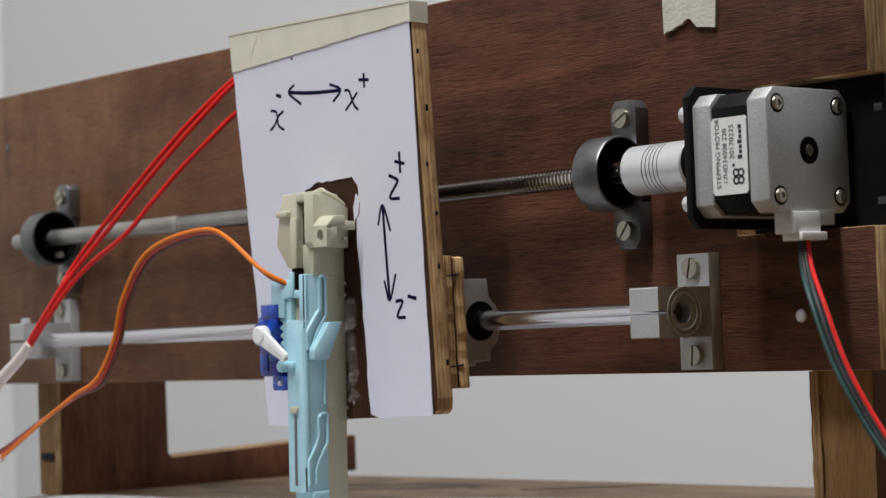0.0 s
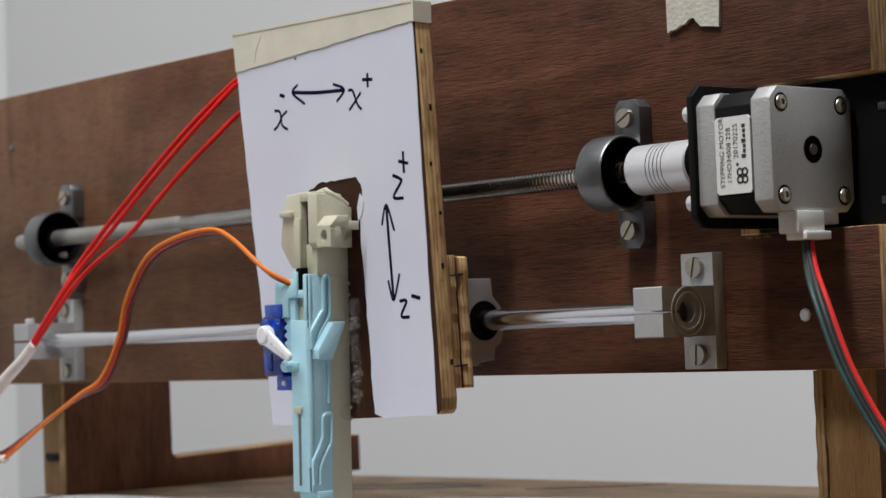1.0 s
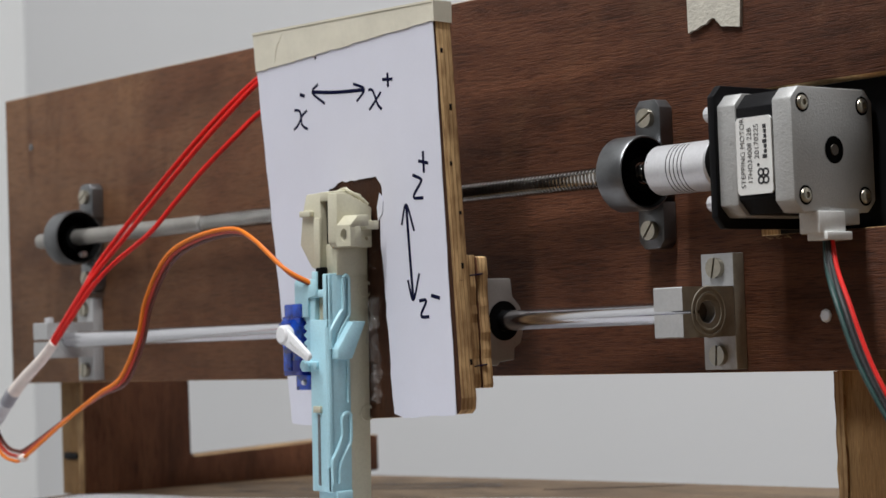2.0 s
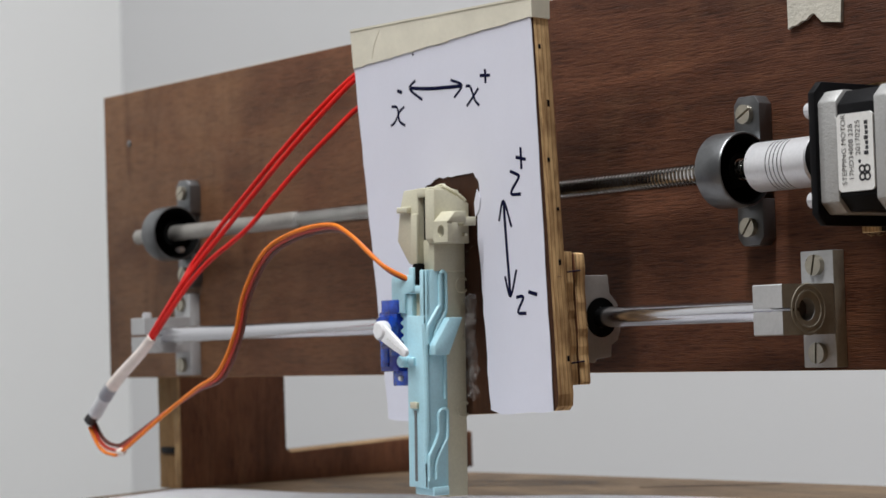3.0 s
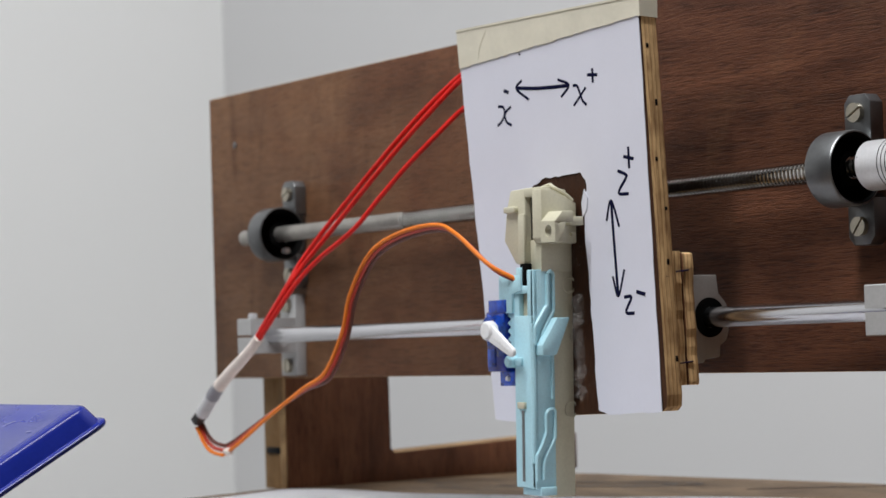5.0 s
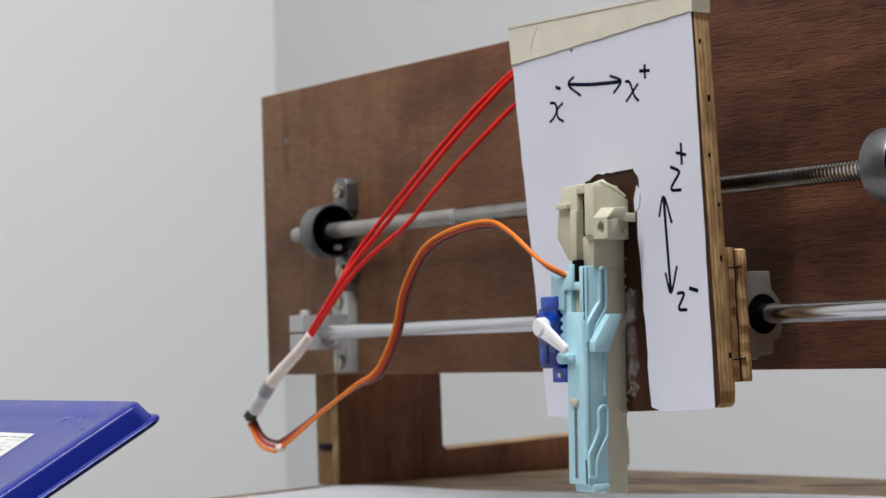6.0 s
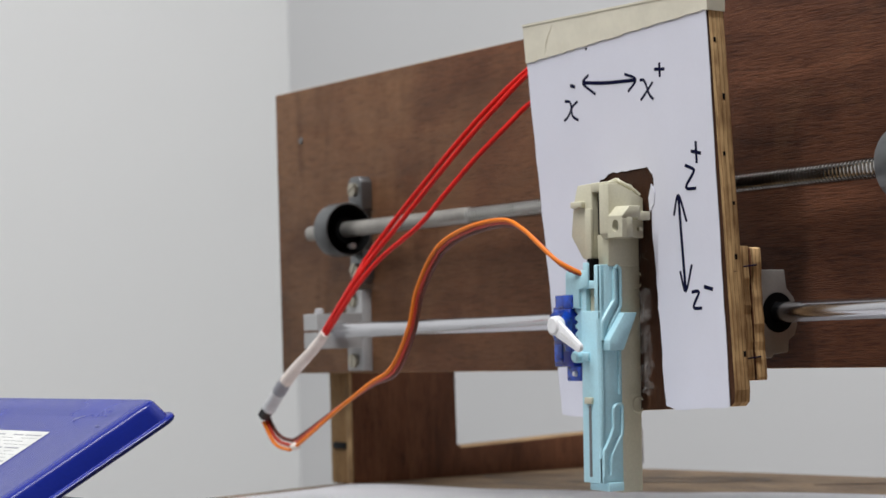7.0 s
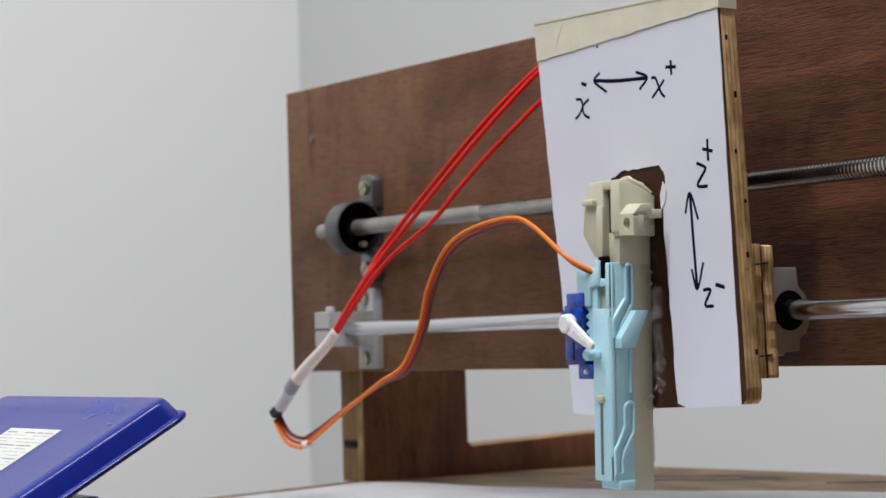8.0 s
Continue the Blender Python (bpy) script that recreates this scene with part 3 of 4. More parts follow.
o = [(MY - 0.0225 + c, MZ - 0.0247), (0.012, MZ - 0.0247), (0.012, MZ + 0.0247), (MY - 0.0225 + c, MZ + 0.0247), (MY - 0.0225, MZ + 0.0247 - c), (MY - 0.0225, MZ - 0.0247 + c)]
part("front_plate", prism(o, "x", 0.0264, 0.0294, 0.0004), BLACK, bracket)
part("base_plate", block(0.0168, 0.0772, 0.009, 0.012, NZ0 + 0.0003, NZ1 - 0.0003, 0.0004), BLACK, bracket)
for zz in (MZ + 0.0145, MZ - 0.0175):
    part("slot", block(0.0725, 0.0760, 0.0086, 0.0092, zz - 0.0013, zz + 0.0013, 0.0002), ZINC, bracket, "worn adjusting slot")
for yy, zz in ((MY - 0.0155, MZ + 0.0155), (MY - 0.0155, MZ - 0.0155)):
    part("screw", lathe([(0.0, 0.0), (-0.0002, 0.0022), (-0.0034, 0.0022), (-0.0034, 0.0028), (-0.0060, 0.0028), (-0.0068, 0.0018), (-0.0068, 0.0)], "x", (0.0264, yy, zz), 16), COUPLER, bracket, "bright screw head", smooth=False)

motor = thing("stepper_motor", (0.046, MY, MZ - 0.021), "silver and black square stepper motor with label", "motor")


def cap_outline(h, c):
    return [(MY - h + c, MZ - h), (MY + h - c, MZ - h), (MY + h, MZ - h + c), (MY + h, MZ + h - c), (MY + h - c, MZ + h), (MY - h + c, MZ + h), (MY - h, MZ + h - c), (MY - h, MZ - h + c)]


part("front_cap", prism(cap_outline(0.0211, 0.004), "x", 0.0295, 0.0378, 0.0005), DIECAST, motor)
part("stator", prism(cap_outline(0.0206, 0.005), "x", 0.0378, 0.0542, 0.0003), LAMINATE, motor, "black laminated stator")
part("rear_cap", prism(cap_outline(0.0211, 0.004), "x", 0.0542, 0.0627, 0.0006), DIECAST, motor)
part("boss", lathe([(0.0116, 0.0), (0.0116, 0.0088), (0.0264, 0.0105), (0.0264, 0.0)], "x", (0, MY, MZ), 30), RUBBER_AND_SHADE, motor, "dark shaft boss", smooth=False)
# Black disc on the rear cap, painting the shaft hole's shade.
part("shaft_hole", lathe([(0.0620, 0.0), (0.0620, 0.0047), (0.0629, 0.0047), (0.0629, 0.0)], "x", (0, MY, MZ), 28), [RUBBER_AND_SHADE, ALUTURN], motor, "black disc for the shade in the shaft hole", pick=lambda n, c: 0)
part("shaft_end", lathe([(0.0622, 0.0), (0.0622, 0.0022), (0.0632, 0.0018), (0.0632, 0.0)], "x", (0, MY, MZ), 20), ENDFACE, motor, "brownish steel shaft end")
for sy in (-1, 1):
    for sz in (-1, 1):
        p = (0, MY + sy * 0.0155, MZ + sz * 0.0155)
        # Black disc under each screw paints the shade of its recess.
        part("recess", lathe([(0.0624, 0.0), (0.0624, 0.0033), (0.06285, 0.0033), (0.06285, 0.0)], "x", p, 20), RUBBER_AND_SHADE, motor, "black disc for the shade round a sunk screw")
        part("screw", lathe([(0.0628, 0.0), (0.0628, 0.0026), (0.0634, 0.0024), (0.0638, 0.0016), (0.0638, 0.0011), (0.0630, 0.0009), (0.0630, 0.0)], "x", p, 16), BRASSY, motor, "nickel cap screw")
part("connector", block(0.0550, 0.0640, MY - 0.0105, MY + 0.0030, 0.0245, 0.0320, 0.0005), LABEL, motor, "cream plastic wire connector")
part("connector", block(0.0565, 0.0655, MY - 0.0085, MY + 0.0045, 0.0222, 0.0250, 0.0004), LABEL, motor, "cream plug in the connector")
part("tab", block(0.0560, 0.0628, MY - 0.0040, MY + 0.0120, 0.0275, 0.0330, 0.0004), DIECAST, motor, "raised die-cast lip")
LX0, LX1, LZ0, LZ1, LY = 0.0380, 0.0538, 0.0386, 0.0648, MY - 0.0209
lab = part("label_plate", prism([(LX0 + 0.001, LZ0), (LX1 - 0.001, LZ0), (LX1, LZ0 + 0.001), (LX1, LZ1 - 0.001), (LX1 - 0.001, LZ1), (LX0 + 0.001, LZ1), (LX0, LZ1 - 0.001), (LX0, LZ0 + 0.001)], "y", LY - 0.0004, LY + 0.0003), LABEL, motor, "white printed paper label")


def lettering(text, x, z, size, y):
    curve = bpy.data.curves.new("lettering", "FONT")
    curve.body, curve.size, curve.extrude = text, size, 0.00005
    curve.offset = -0.018 * size
    tmp = bpy.data.objects.new("lettering", curve)
    me = bpy.data.meshes.new_from_object(tmp)
    bm = bmesh.new()
    bm.from_mesh(me)
    bmesh.ops.transform(bm, matrix=Matrix.Translation((x, y, z)) @ Matrix.Rotation(radians(-90), 4, "Y") @ Matrix.Rotation(radians(90), 4, "X"), verts=bm.verts)
    bpy.data.objects.remove(tmp)
    return bm


part("lettering", lettering("STEPPING MOTOR", 0.0418, LZ0 + 0.0022, 0.0029, LY - 0.0005), PRINT, lab, "black printed words")
part("lettering", lettering("17HD34008 22B", 0.0449, LZ0 + 0.0036, 0.0028, LY - 0.0005), PRINT, lab, "black printed type code")
part("lettering", lettering("20170225", 0.0481, LZ0 + 0.0118, 0.0030, LY - 0.0005), PRINT, lab, "black printed numbers")
for k, tall in enumerate((0.0019, 0.0012, 0.0012, 0.0018, 0.0012, 0.0012, 0.0015)):
    part("print_bar", block(0.0516 - tall, 0.0516, LY - 0.00052, LY - 0.0004, LZ0 + 0.0118 + k * 0.0017, LZ0 + 0.0131 + k * 0.0017), PRINT, lab)
mark = bmesh.new()
for rx, rz in ((0.0486, 0.0046), (0.0486, 0.0072), (0.0508, 0.0046), (0.0508, 0.0072)):
    lathe([(-0.0001, 0.0008), (0.0, 0.0008), (0.0, 0.0015), (-0.0001, 0.0015), (-0.0001, 0.0008)], "y", (rx, LY - 0.0004, LZ0 + rz), 14, mark)
part("printed_mark", mark, PRINT, lab, "black printed emblem of linked rings")
part("print_dot", lathe([(-0.0001, 0.0), (-0.0001, 0.0006), (0.0, 0.0006), (0.0, 0.0)], "y", (0.0476, LY - 0.0004, LZ0 + 0.0098), 10), PRINT, lab)

leads = thing("motor_leads", (0.07, -0.03, 0.02), "red, green and black motor wires hanging down", "cable")
for nm, m, dx, dz in (("red_wire", RED, 0.0034, 0.0), ("green_wire", GREEN, -0.0016, 0.0), ("black_wire", BLACKWIRE, -0.0002, -0.0022), ("black_wire", BLACKWIRE, 0.0014, -0.0012)):
    pts = [(0.0600 + dx * 0.6, MY - 0.002, 0.0225), (0.0640 + dx * 0.8, MY - 0.006, 0.013), (0.0725 + dx, MY - 0.012, 0.0015 + dz), (0.0845 + dx, MY - 0.015, -0.0215 + dz), (0.1010 + dx, MY - 0.016, -0.0450 + dz), (0.122 + dx, MY - 0.018, -0.066), (0.15 + dx, MY - 0.02, -0.0805)]
    part(nm, tube(pts, 0.0008 if m is RED else 0.0011), m, leads, smooth=True)

# ---- the carriage ----
PY = -0.05
PX0, PX1 = -0.0868, -0.0956
carriage = thing("tool_carriage", (-0.14, PY, 0.0), "plywood carriage plate faced with white paper", "carriage")
plate_outline = [(-0.2148, 0.1255), (-0.0966, 0.1232), (-0.0956, 0.1164), (-0.0880, -0.0290), (-0.0885, -0.0335), (-0.0905, -0.0352), (-0.128, -0.0366), (-0.1945, -0.0388)]
part("plate", prism(plate_outline, "y", PY, PY + 0.0078, 0.0004), [PLATEWOOD, EDGE_Y], carriage, "brown plywood plate with pale cut edges", pick=lambda n, c: 0 if abs(n.y) > 0.7 else 1)
for y0, y1, zt, xe, seed in ((PY + 0.0079, PY + 0.0122, 0.0256, -0.0916, 31), (PY + 0.0126, -0.0322, 0.0248, -0.0908, 32)):
    o = [(-0.178, -0.0262), (xe + 0.0011, -0.0257)] + ragged((xe + 0.0012, -0.0245), (xe, zt - 0.002), 14, 0.0003, seed) + ragged((xe, zt), (xe - 0.006, zt + 0.0004), 4, 0.0004, seed + 5) + [(-0.178, 0.0245)]
    part("spacer", prism(o, "y", y0, y1, 0.0002), [VENEER_UP, EDGE_Y], carriage, "small splintered plywood spacer", pick=lambda n, c: 0 if abs(n.y) > 0.7 else 1)
# Black sheet put into the spacers' gap in place of its shade.
part("spacer_gap_shade", block(-0.176, -0.0935, PY + 0.0116, PY + 0.0132, -0.0245, 0.0235), RUBBER_AND_SHADE, carriage, "black filler for the shade between the spacers")
for yy, zz, tall in ((0.0052, 0.0215, 0.0022), (0.0062, -0.0155, 0.0022), (0.0030, 0.0610, 0.0016), (0.0048, 0.0830, 0.0026), (0.0022, 0.1050, 0.0018), (0.0060, 0.0420, 0.0014)):
    xe = -0.0956 + (0.1164 - zz) * 0.0076 / 0.1454
    # Pits are not hollowed: black blocks paint their shade on the edge.
    part("edge_pit", block(xe - 0.0015, xe + 0.00012, PY + yy - 0.0006, PY + yy + 0.0006, zz - tall / 2, zz + tall / 2, 0.0001), BLACK, carriage, "black block for the shade in an edge pit")
for zz, xx in ((0.0155, -0.0909), (-0.0195, -0.0902)):
    part("pencil_mark", tube([(xx + 0.0001, PY + 0.0012, zz - 0.0002), (xx + 0.0002, PY + 0.0042, zz + 0.0004), (xx + 0.0001, PY + 0.0072, zz)], 0.0004, 6, 4), INK, carriage, "dark pencil mark on the edge")
    part("pencil_mark", tube([(xx + 0.0004, PY + 0.0088, zz + 0.0022), (xx + 0.0007, PY + 0.0150, zz + 0.0028)], 0.0003, 6, 3), INK, carriage, "dark pencil mark on the edge")
lm = [(-0.0322, -0.0172), (-0.0322, 0.0176), (-0.0285, 0.0178), (-0.0278, 0.0166), (-0.0160, 0.0166), (-0.0152, 0.0095), (-0.0118, 0.0060), (-0.0102, 0.003), (-0.0102, -0.005), (-0.0118, -0.009), (-0.0150, -0.0110), (-0.0155, -0.0155), (-0.0230, -0.0162), (-0.0240, -0.0176)]
bearing = part("linear_bearing", prism(lm, "x", -0.125, -0.0955, 0.0004), MILLED, carriage, "grey aluminium sliding block on the rod")
part("seal", lathe([(0.0, 0.0041), (0.0, 0.0078), (0.0004, 0.0078), (0.0004, 0.0041), (0.0, 0.0041)], "x", (-0.0955, RAIL_Y, 0), 32), RUBBER_AND_SHADE, bearing, "black seal ring")
part("lead_nut", lathe([(-0.172, 0.0042), (-0.172, 0.0105), (-0.154, 0.0105), (-0.154, 0.0042), (-0.172, 0.0042)], "x", (0, SCREW_Y, SCREW_Z), 24), ALUTURN, carriage, "dull brass nut behind the plate")
part("nut_block", block(-0.178, -0.150, PY + 0.0078, SCREW_Y - 0.0095, SCREW_Z - 0.013, SCREW_Z + 0.013, 0.0005), VENEER_UP, carriage, "wooden nut holder behind the plate")
paper_outline = [(-0.2150, 0.1180), (-0.0968, 0.1180), (-0.0964, 0.1160)]
paper_outline += ragged((-0.0960, 0.110), (-0.0904, -0.0340), 16, 0.0002, 11) + [(-0.0906, -0.0352)]
paper_outline += ragged((-0.0920, -0.0356), (-0.1255, -0.0368), 10, 0.0003, 12) + [(-0.1284, -0.0350)]
paper_outline += ragged((-0.1286, -0.033), (-0.1335, 0.040), 16, 0.0005, 13)
paper_outline += ragged((-0.1338, 0.042), (-0.1312, 0.0545), 5, 0.0008, 14) + ragged((-0.1312, 0.0545), (-0.1345, 0.0590), 3, 0.0003, 15)
paper_outline += ragged((-0.1350, 0.0592), (-0.1600, 0.0585), 9, 0.0006, 16) + ragged((-0.1602, 0.0585), (-0.1690, 0.0550), 5, 0.0005, 17)
paper_outline += ragged((-0.1692, 0.0545), (-0.1745, -0.0400), 10, 0.0003, 18) + [(-0.1760, -0.0405)] + ragged((-0.178, -0.0402), (-0.1958, -0.0398), 5, 0.0005, 19)
paper_outline += ragged((-0.1966, -0.0392), (-0.2150, 0.117), 26, 0.0003, 20)
sheet = part("paper_facing", prism(paper_outline, "y", PY - 0.0006, PY - 0.0003), PAPER, carriage, "white paper with hand-drawn axis arrows", smooth=False)
part("torn_flap", prism([(-0.1325, 0.0525), (-0.1305, 0.0490), (-0.1312, 0.0445), (-0.1340, 0.0415), (-0.1345, 0.047)], "y", PY - 0.0010, PY - 0.0007), PAPER, sheet, "curled torn bit of paper")
tape_low = ragged((-0.0966, 0.1166), (-0.2140, 0.1102), 40, 0.0003, 21)
part("masking_tape", prism([(-0.2158, 0.1266), (-0.0966, 0.1242)] + tape_low + [(-0.2142, 0.1103)], "y", PY - 0.0011, PY - 0.0006), TAPE, carriage, "cream masking tape along the top edge")
part("masking_tape", prism([(PY - 0.0011, 0.1243), (PY + 0.0082, 0.1243), (PY + 0.0080, 0.1160), (PY - 0.0011, 0.1163)], "x", -0.0966, -0.0951), TAPE, carriage, "cream masking tape folded round the edge")
part("tape_fold", prism([(-0.2158, 0.1262), (-0.0960, 0.1238), (-0.0960, 0.1246), (-0.2158, 0.1271)], "y", PY - 0.0014, PY + 0.0084), TAPE, carriage, "tape folded over the top")
part("crease", tube([(-0.2005, PY - 0.0011, 0.1125), (-0.1985, PY - 0.0012, 0.1185), (-0.1945, PY - 0.0011, 0.1240)], 0.00012, 6, 4), TAPE, carriage, "raised crease in the tape")


def stroke(pts, r=0.00062):
    part("ink_stroke", tube([(x, PY - 0.0006, z) for x, z in pts], r, 8, 5, (1, 0.25, 1)), INK, sheet, "blue-black pen stroke")


# double arrow along x, with its letters and signs
stroke([(-0.1750, 0.0975), (-0.1600, 0.0957), (-0.1406, 0.0946)], 0.0008)
stroke([(-0.1712, 0.1003), (-0.1752, 0.0973), (-0.1668, 0.0918)])
stroke([(-0.1475, 0.0978), (-0.1404, 0.0948), (-0.1455, 0.0905)])
stroke([(-0.1880, 0.0912), (-0.1845, 0.0905), (-0.1838, 0.0875), (-0.1862, 0.0845), (-0.1888, 0.0832)])
stroke([(-0.1792, 0.0903), (-0.1832, 0.0880), (-0.1828, 0.0845), (-0.1790, 0.0824)])
stroke([(-0.1838, 0.0974), (-0.1805, 0.0963)], 0.0008)
stroke([(-0.1378, 0.0942), (-0.1350, 0.0936), (-0.1322, 0.0880), (-0.1296, 0.0856)])
stroke([(-0.1298, 0.0926), (-0.1340, 0.0890), (-0.1376, 0.0862)])
stroke([(-0.1286, 0.0974), (-0.1222, 0.0968)], 0.0007)
stroke([(-0.1253, 0.0997), (-0.1252, 0.0940)], 0.0007)
# double arrow along z, with its letters and signs
stroke([(-0.1164, 0.0466), (-0.1154, 0.0300), (-0.1140, 0.0097)], 0.0008)
stroke([(-0.1196, 0.0390), (-0.1165, 0.0468), (-0.1120, 0.0362)])
stroke([(-0.1170, 0.0172), (-0.1140, 0.0092), (-0.1098, 0.0195)])
stroke([(-0.1118, 0.0580), (-0.1072, 0.0562), (-0.1070, 0.0548), (-0.1116, 0.0494), (-0.1056, 0.0486)], 0.0007)
stroke([(-0.1080, 0.0632), (-0.1020, 0.0618)], 0.0007)
stroke([(-0.1050, 0.0668), (-0.1048, 0.0583)], 0.0007)
stroke([(-0.1104, 0.0088), (-0.1062, 0.0086), (-0.1096, 0.0030), (-0.1046, 0.0024)], 0.0007)
stroke([(-0.1030, 0.0106), (-0.0978, 0.0094)], 0.0008)
part("pencil_dot", lathe([(0.0, 0.0), (0.0, 0.0006), (-0.0002, 0.0005), (-0.0002, 0.0)], "y", (-0.1722, PY - 0.0006, 0.1112), 8), INK, sheet, "small dark dot")

# hot glue between slide and plate
rng = random.Random(5)
for k in range(7):
    z = 0.006 - k * 0.0058 + rng.uniform(-0.0016, 0.0016)
    bm = bmesh.new()
    bmesh.ops.create_icosphere(bm, subdivisions=3, radius=1.0)
    wide, tall = rng.uniform(0.0016, 0.0034), rng.uniform(0.0022, 0.0052)
    off = rng.uniform(-0.0006, 0.0016)
    for v in bm.verts:
        n = 1 + 0.75 * noise.noise(v.co * 1.5 + Vector((k * 3.1, 0, 0))) + 0.15 * noise.noise(v.co * 4.0 + Vector((0, k * 2.3, 0)))
        v.co = Vector((-0.1392 + off + v.co.x * wide * n, PY - 0.0008 + v.co.y * 0.0024 * n, z + v.co.z * tall * n))
    part("glue_bead", bm, GLUE, carriage, "clear lump of hot glue", smooth=True)
# thin threads pulled out of the glue
for k in range(5):
    z = rng.uniform(-0.03, 0.03)
    end = Vector((-0.1390 + rng.uniform(0.001, 0.0045), PY - 0.0008, z + rng.uniform(-0.004, 0.004)))
    part("glue_thread", tube([(-0.1410, PY - 0.0006, z), (-0.1395, PY - 0.0022, z + 0.001), tuple(end)], 0.0002, 6, 4), GLUE, carriage, "fine thread of clear glue")

# ---- plastic slide taken from a disc drive ----
SX, SY = -0.1428, -0.0708
LEAN = Matrix.Translation((-0.149, 0, -0.02)) @ Matrix.Rotation(radians(1.6), 4, "Y") @ Matrix.Translation((0.149, 0, 0.02))


def leaned(bm):
    bmesh.ops.transform(bm, matrix=LEAN, verts=bm.verts)
    return bm


slide = thing("plastic_slide", (-0.149, -0.06, -0.068), "pale blue and beige plastic slide glued to the plate", "slide")
bb = prism([(-0.0606, -0.0690), (PY - 0.0006, -0.0690), (PY - 0.0006, 0.0505), (-0.0606, 0.0505)], "x", -0.1575, SX - 0.0004, 0.0004)
part("beige_rail", leaned(bb), BEIGE, slide, "beige plastic rail")
head = prism([(-0.1592, 0.0530), (-0.1499, 0.0535), (-0.1496, 0.0220), (-0.1562, 0.0238), (-0.1636, 0.0328), (-0.1620, 0.0450)], "y", -0.0690, -0.0520, 0.0005)
part("head_cheek", leaned(head), BEIGE, slide, "bevelled beige cheek")
part("head_step", leaned(block(-0.1535, -0.1496, -0.0698, -0.0680, 0.0232, 0.0435, 0.0004)), BEIGE, slide)
part("head_lip", leaned(block(-0.1612, -0.1540, -0.0712, -0.0688, 0.0440, 0.0464, 0.0004)), BEIGE, slide)
panel = [(-0.0690, 0.0335), (-0.0675, 0.0315), (-0.0515, 0.0315), (-0.0515, 0.0475), (-0.0570, 0.0500), (-0.0640, 0.0530), (-0.0690, 0.0530)]
part("head_cheek", leaned(prism(panel, "x", -0.1452, -0.1390, 0.0005)), BEIGE, slide, "rounded beige cheek beside the slot")
part("head_bridge", leaned(prism([(-0.0690, 0.0500), (-0.0690, 0.0536), (-0.0600, 0.0545), (-0.0520, 0.0530), (-0.0520, 0.0500)], "x", -0.1503, -0.1448, 0.0004)), BEIGE, slide)
part("neck", leaned(block(-0.1495, -0.1424, -0.0668, -0.0515, 0.0205, 0.0330, 0.0005)), BEIGE, slide)
# Black blocks stand in for the shade inside the slot and notch.
part("slot", leaned(block(-0.1496, -0.1450, -0.0660, -0.0600, 0.0332, 0.0500)), RUBBER_AND_SHADE, slide, "black block for the shade in the slot")
part("slot", leaned(block(-0.1522, -0.1486, SY + 0.0004, SY + 0.0050, 0.0145, 0.0238, 0.0008)), RUBBER_AND_SHADE, slide, "black block for the shade in the slider's notch")


def holed_tab(x0, x1, z0, z1, y0, y1, hx, hz, r):
    """A plate with a round hole through it."""
    bm = bmesh.new()
    n = 24
    rings = []
    for y in (y0, y1):
        inner = [bm.verts.new((hx + r * math.cos(2 * math.pi * i / n), y, hz + r * 1.15 * math.sin(2 * math.pi * i / n))) for i in range(n)]
        outer = []
        for i in range(n):
            a = 2 * math.pi * i / n
            ca, sa = math.cos(a), math.sin(a)
            kx = ((x1 if ca > 0 else x0) - hx) / ca if abs(ca) > 1e-6 else 1e9
            kz = ((z1 if sa > 0 else z0) - hz) / sa if abs(sa) > 1e-6 else 1e9
            k = min(abs(kx), abs(kz))
            outer.append(bm.verts.new((hx + k * ca, y, hz + k * sa)))
        rings.append((inner, outer))
    for i in range(n):
        j = (i + 1) % n
        for inner, outer in rings:
            bm.faces.new((inner[i], inner[j], outer[j], outer[i]))
        (i0, o0), (i1, o1) = rings
        bm.faces.new((i0[i], i0[j], i1[j], i1[i]))
        bm.faces.new((o0[i], o0[j], o1[j], o1[i]))
    bmesh.ops.recalc_face_normals(bm, faces=bm.faces[:])
    return bm


part("hole_tab", leaned(holed_tab(-0.1392, -0.1300, 0.0318, 0.0398, -0.0694, -0.0672, -0.1343, 0.0362, 0.0021)), BEIGE, slide, "beige tab with a round hole")
part("tab_side", leaned(block(-0.1322, -0.1300, -0.0675, -0.0640, 0.0318, 0.0398, 0.0004)), BEIGE, slide)
part("tab_roof", leaned(prism([(-0.0694, 0.0395), (-0.0694, 0.0402), (-0.0655, 0.0440), (-0.0600, 0.0440), (-0.0600, 0.0395)], "x", -0.1392, -0.1300, 0.0004)), BEIGE, slide, "sloping roof of the tab")
part("prong", leaned(block(-0.1392, -0.1345, -0.0580, -0.0515, 0.0385, 0.0420, 0.0004)), BEIGE, slide)
part("prong", leaned(block(-0.1392, -0.1374, -0.0550, -0.0532, 0.0342, 0.0358, 0.0003)), BEIGE, slide)
part("broken_edge", leaned(tube([(-0.1500, -0.0600, 0.0540), (-0.1462, -0.0590, 0.0550), (-0.1430, -0.0600, 0.0540), (-0.1405, -0.0560, 0.0512), (-0.1395, -0.0530, 0.0485)], 0.0007, 7, 5)), BEIGE, slide, "rough broken edge")

# the pale blue slider
part("slider_face", leaned(block(-0.1556, SX, SY, SY + 0.0022, -0.0650, 0.0030, 0.0005)), AQUA, slide, "pale blue slider face")
part("slider_arm", leaned(block(-0.1470, SX, SY, SY + 0.0022, 0.0026, 0.0212, 0.0005)), AQUA, slide)
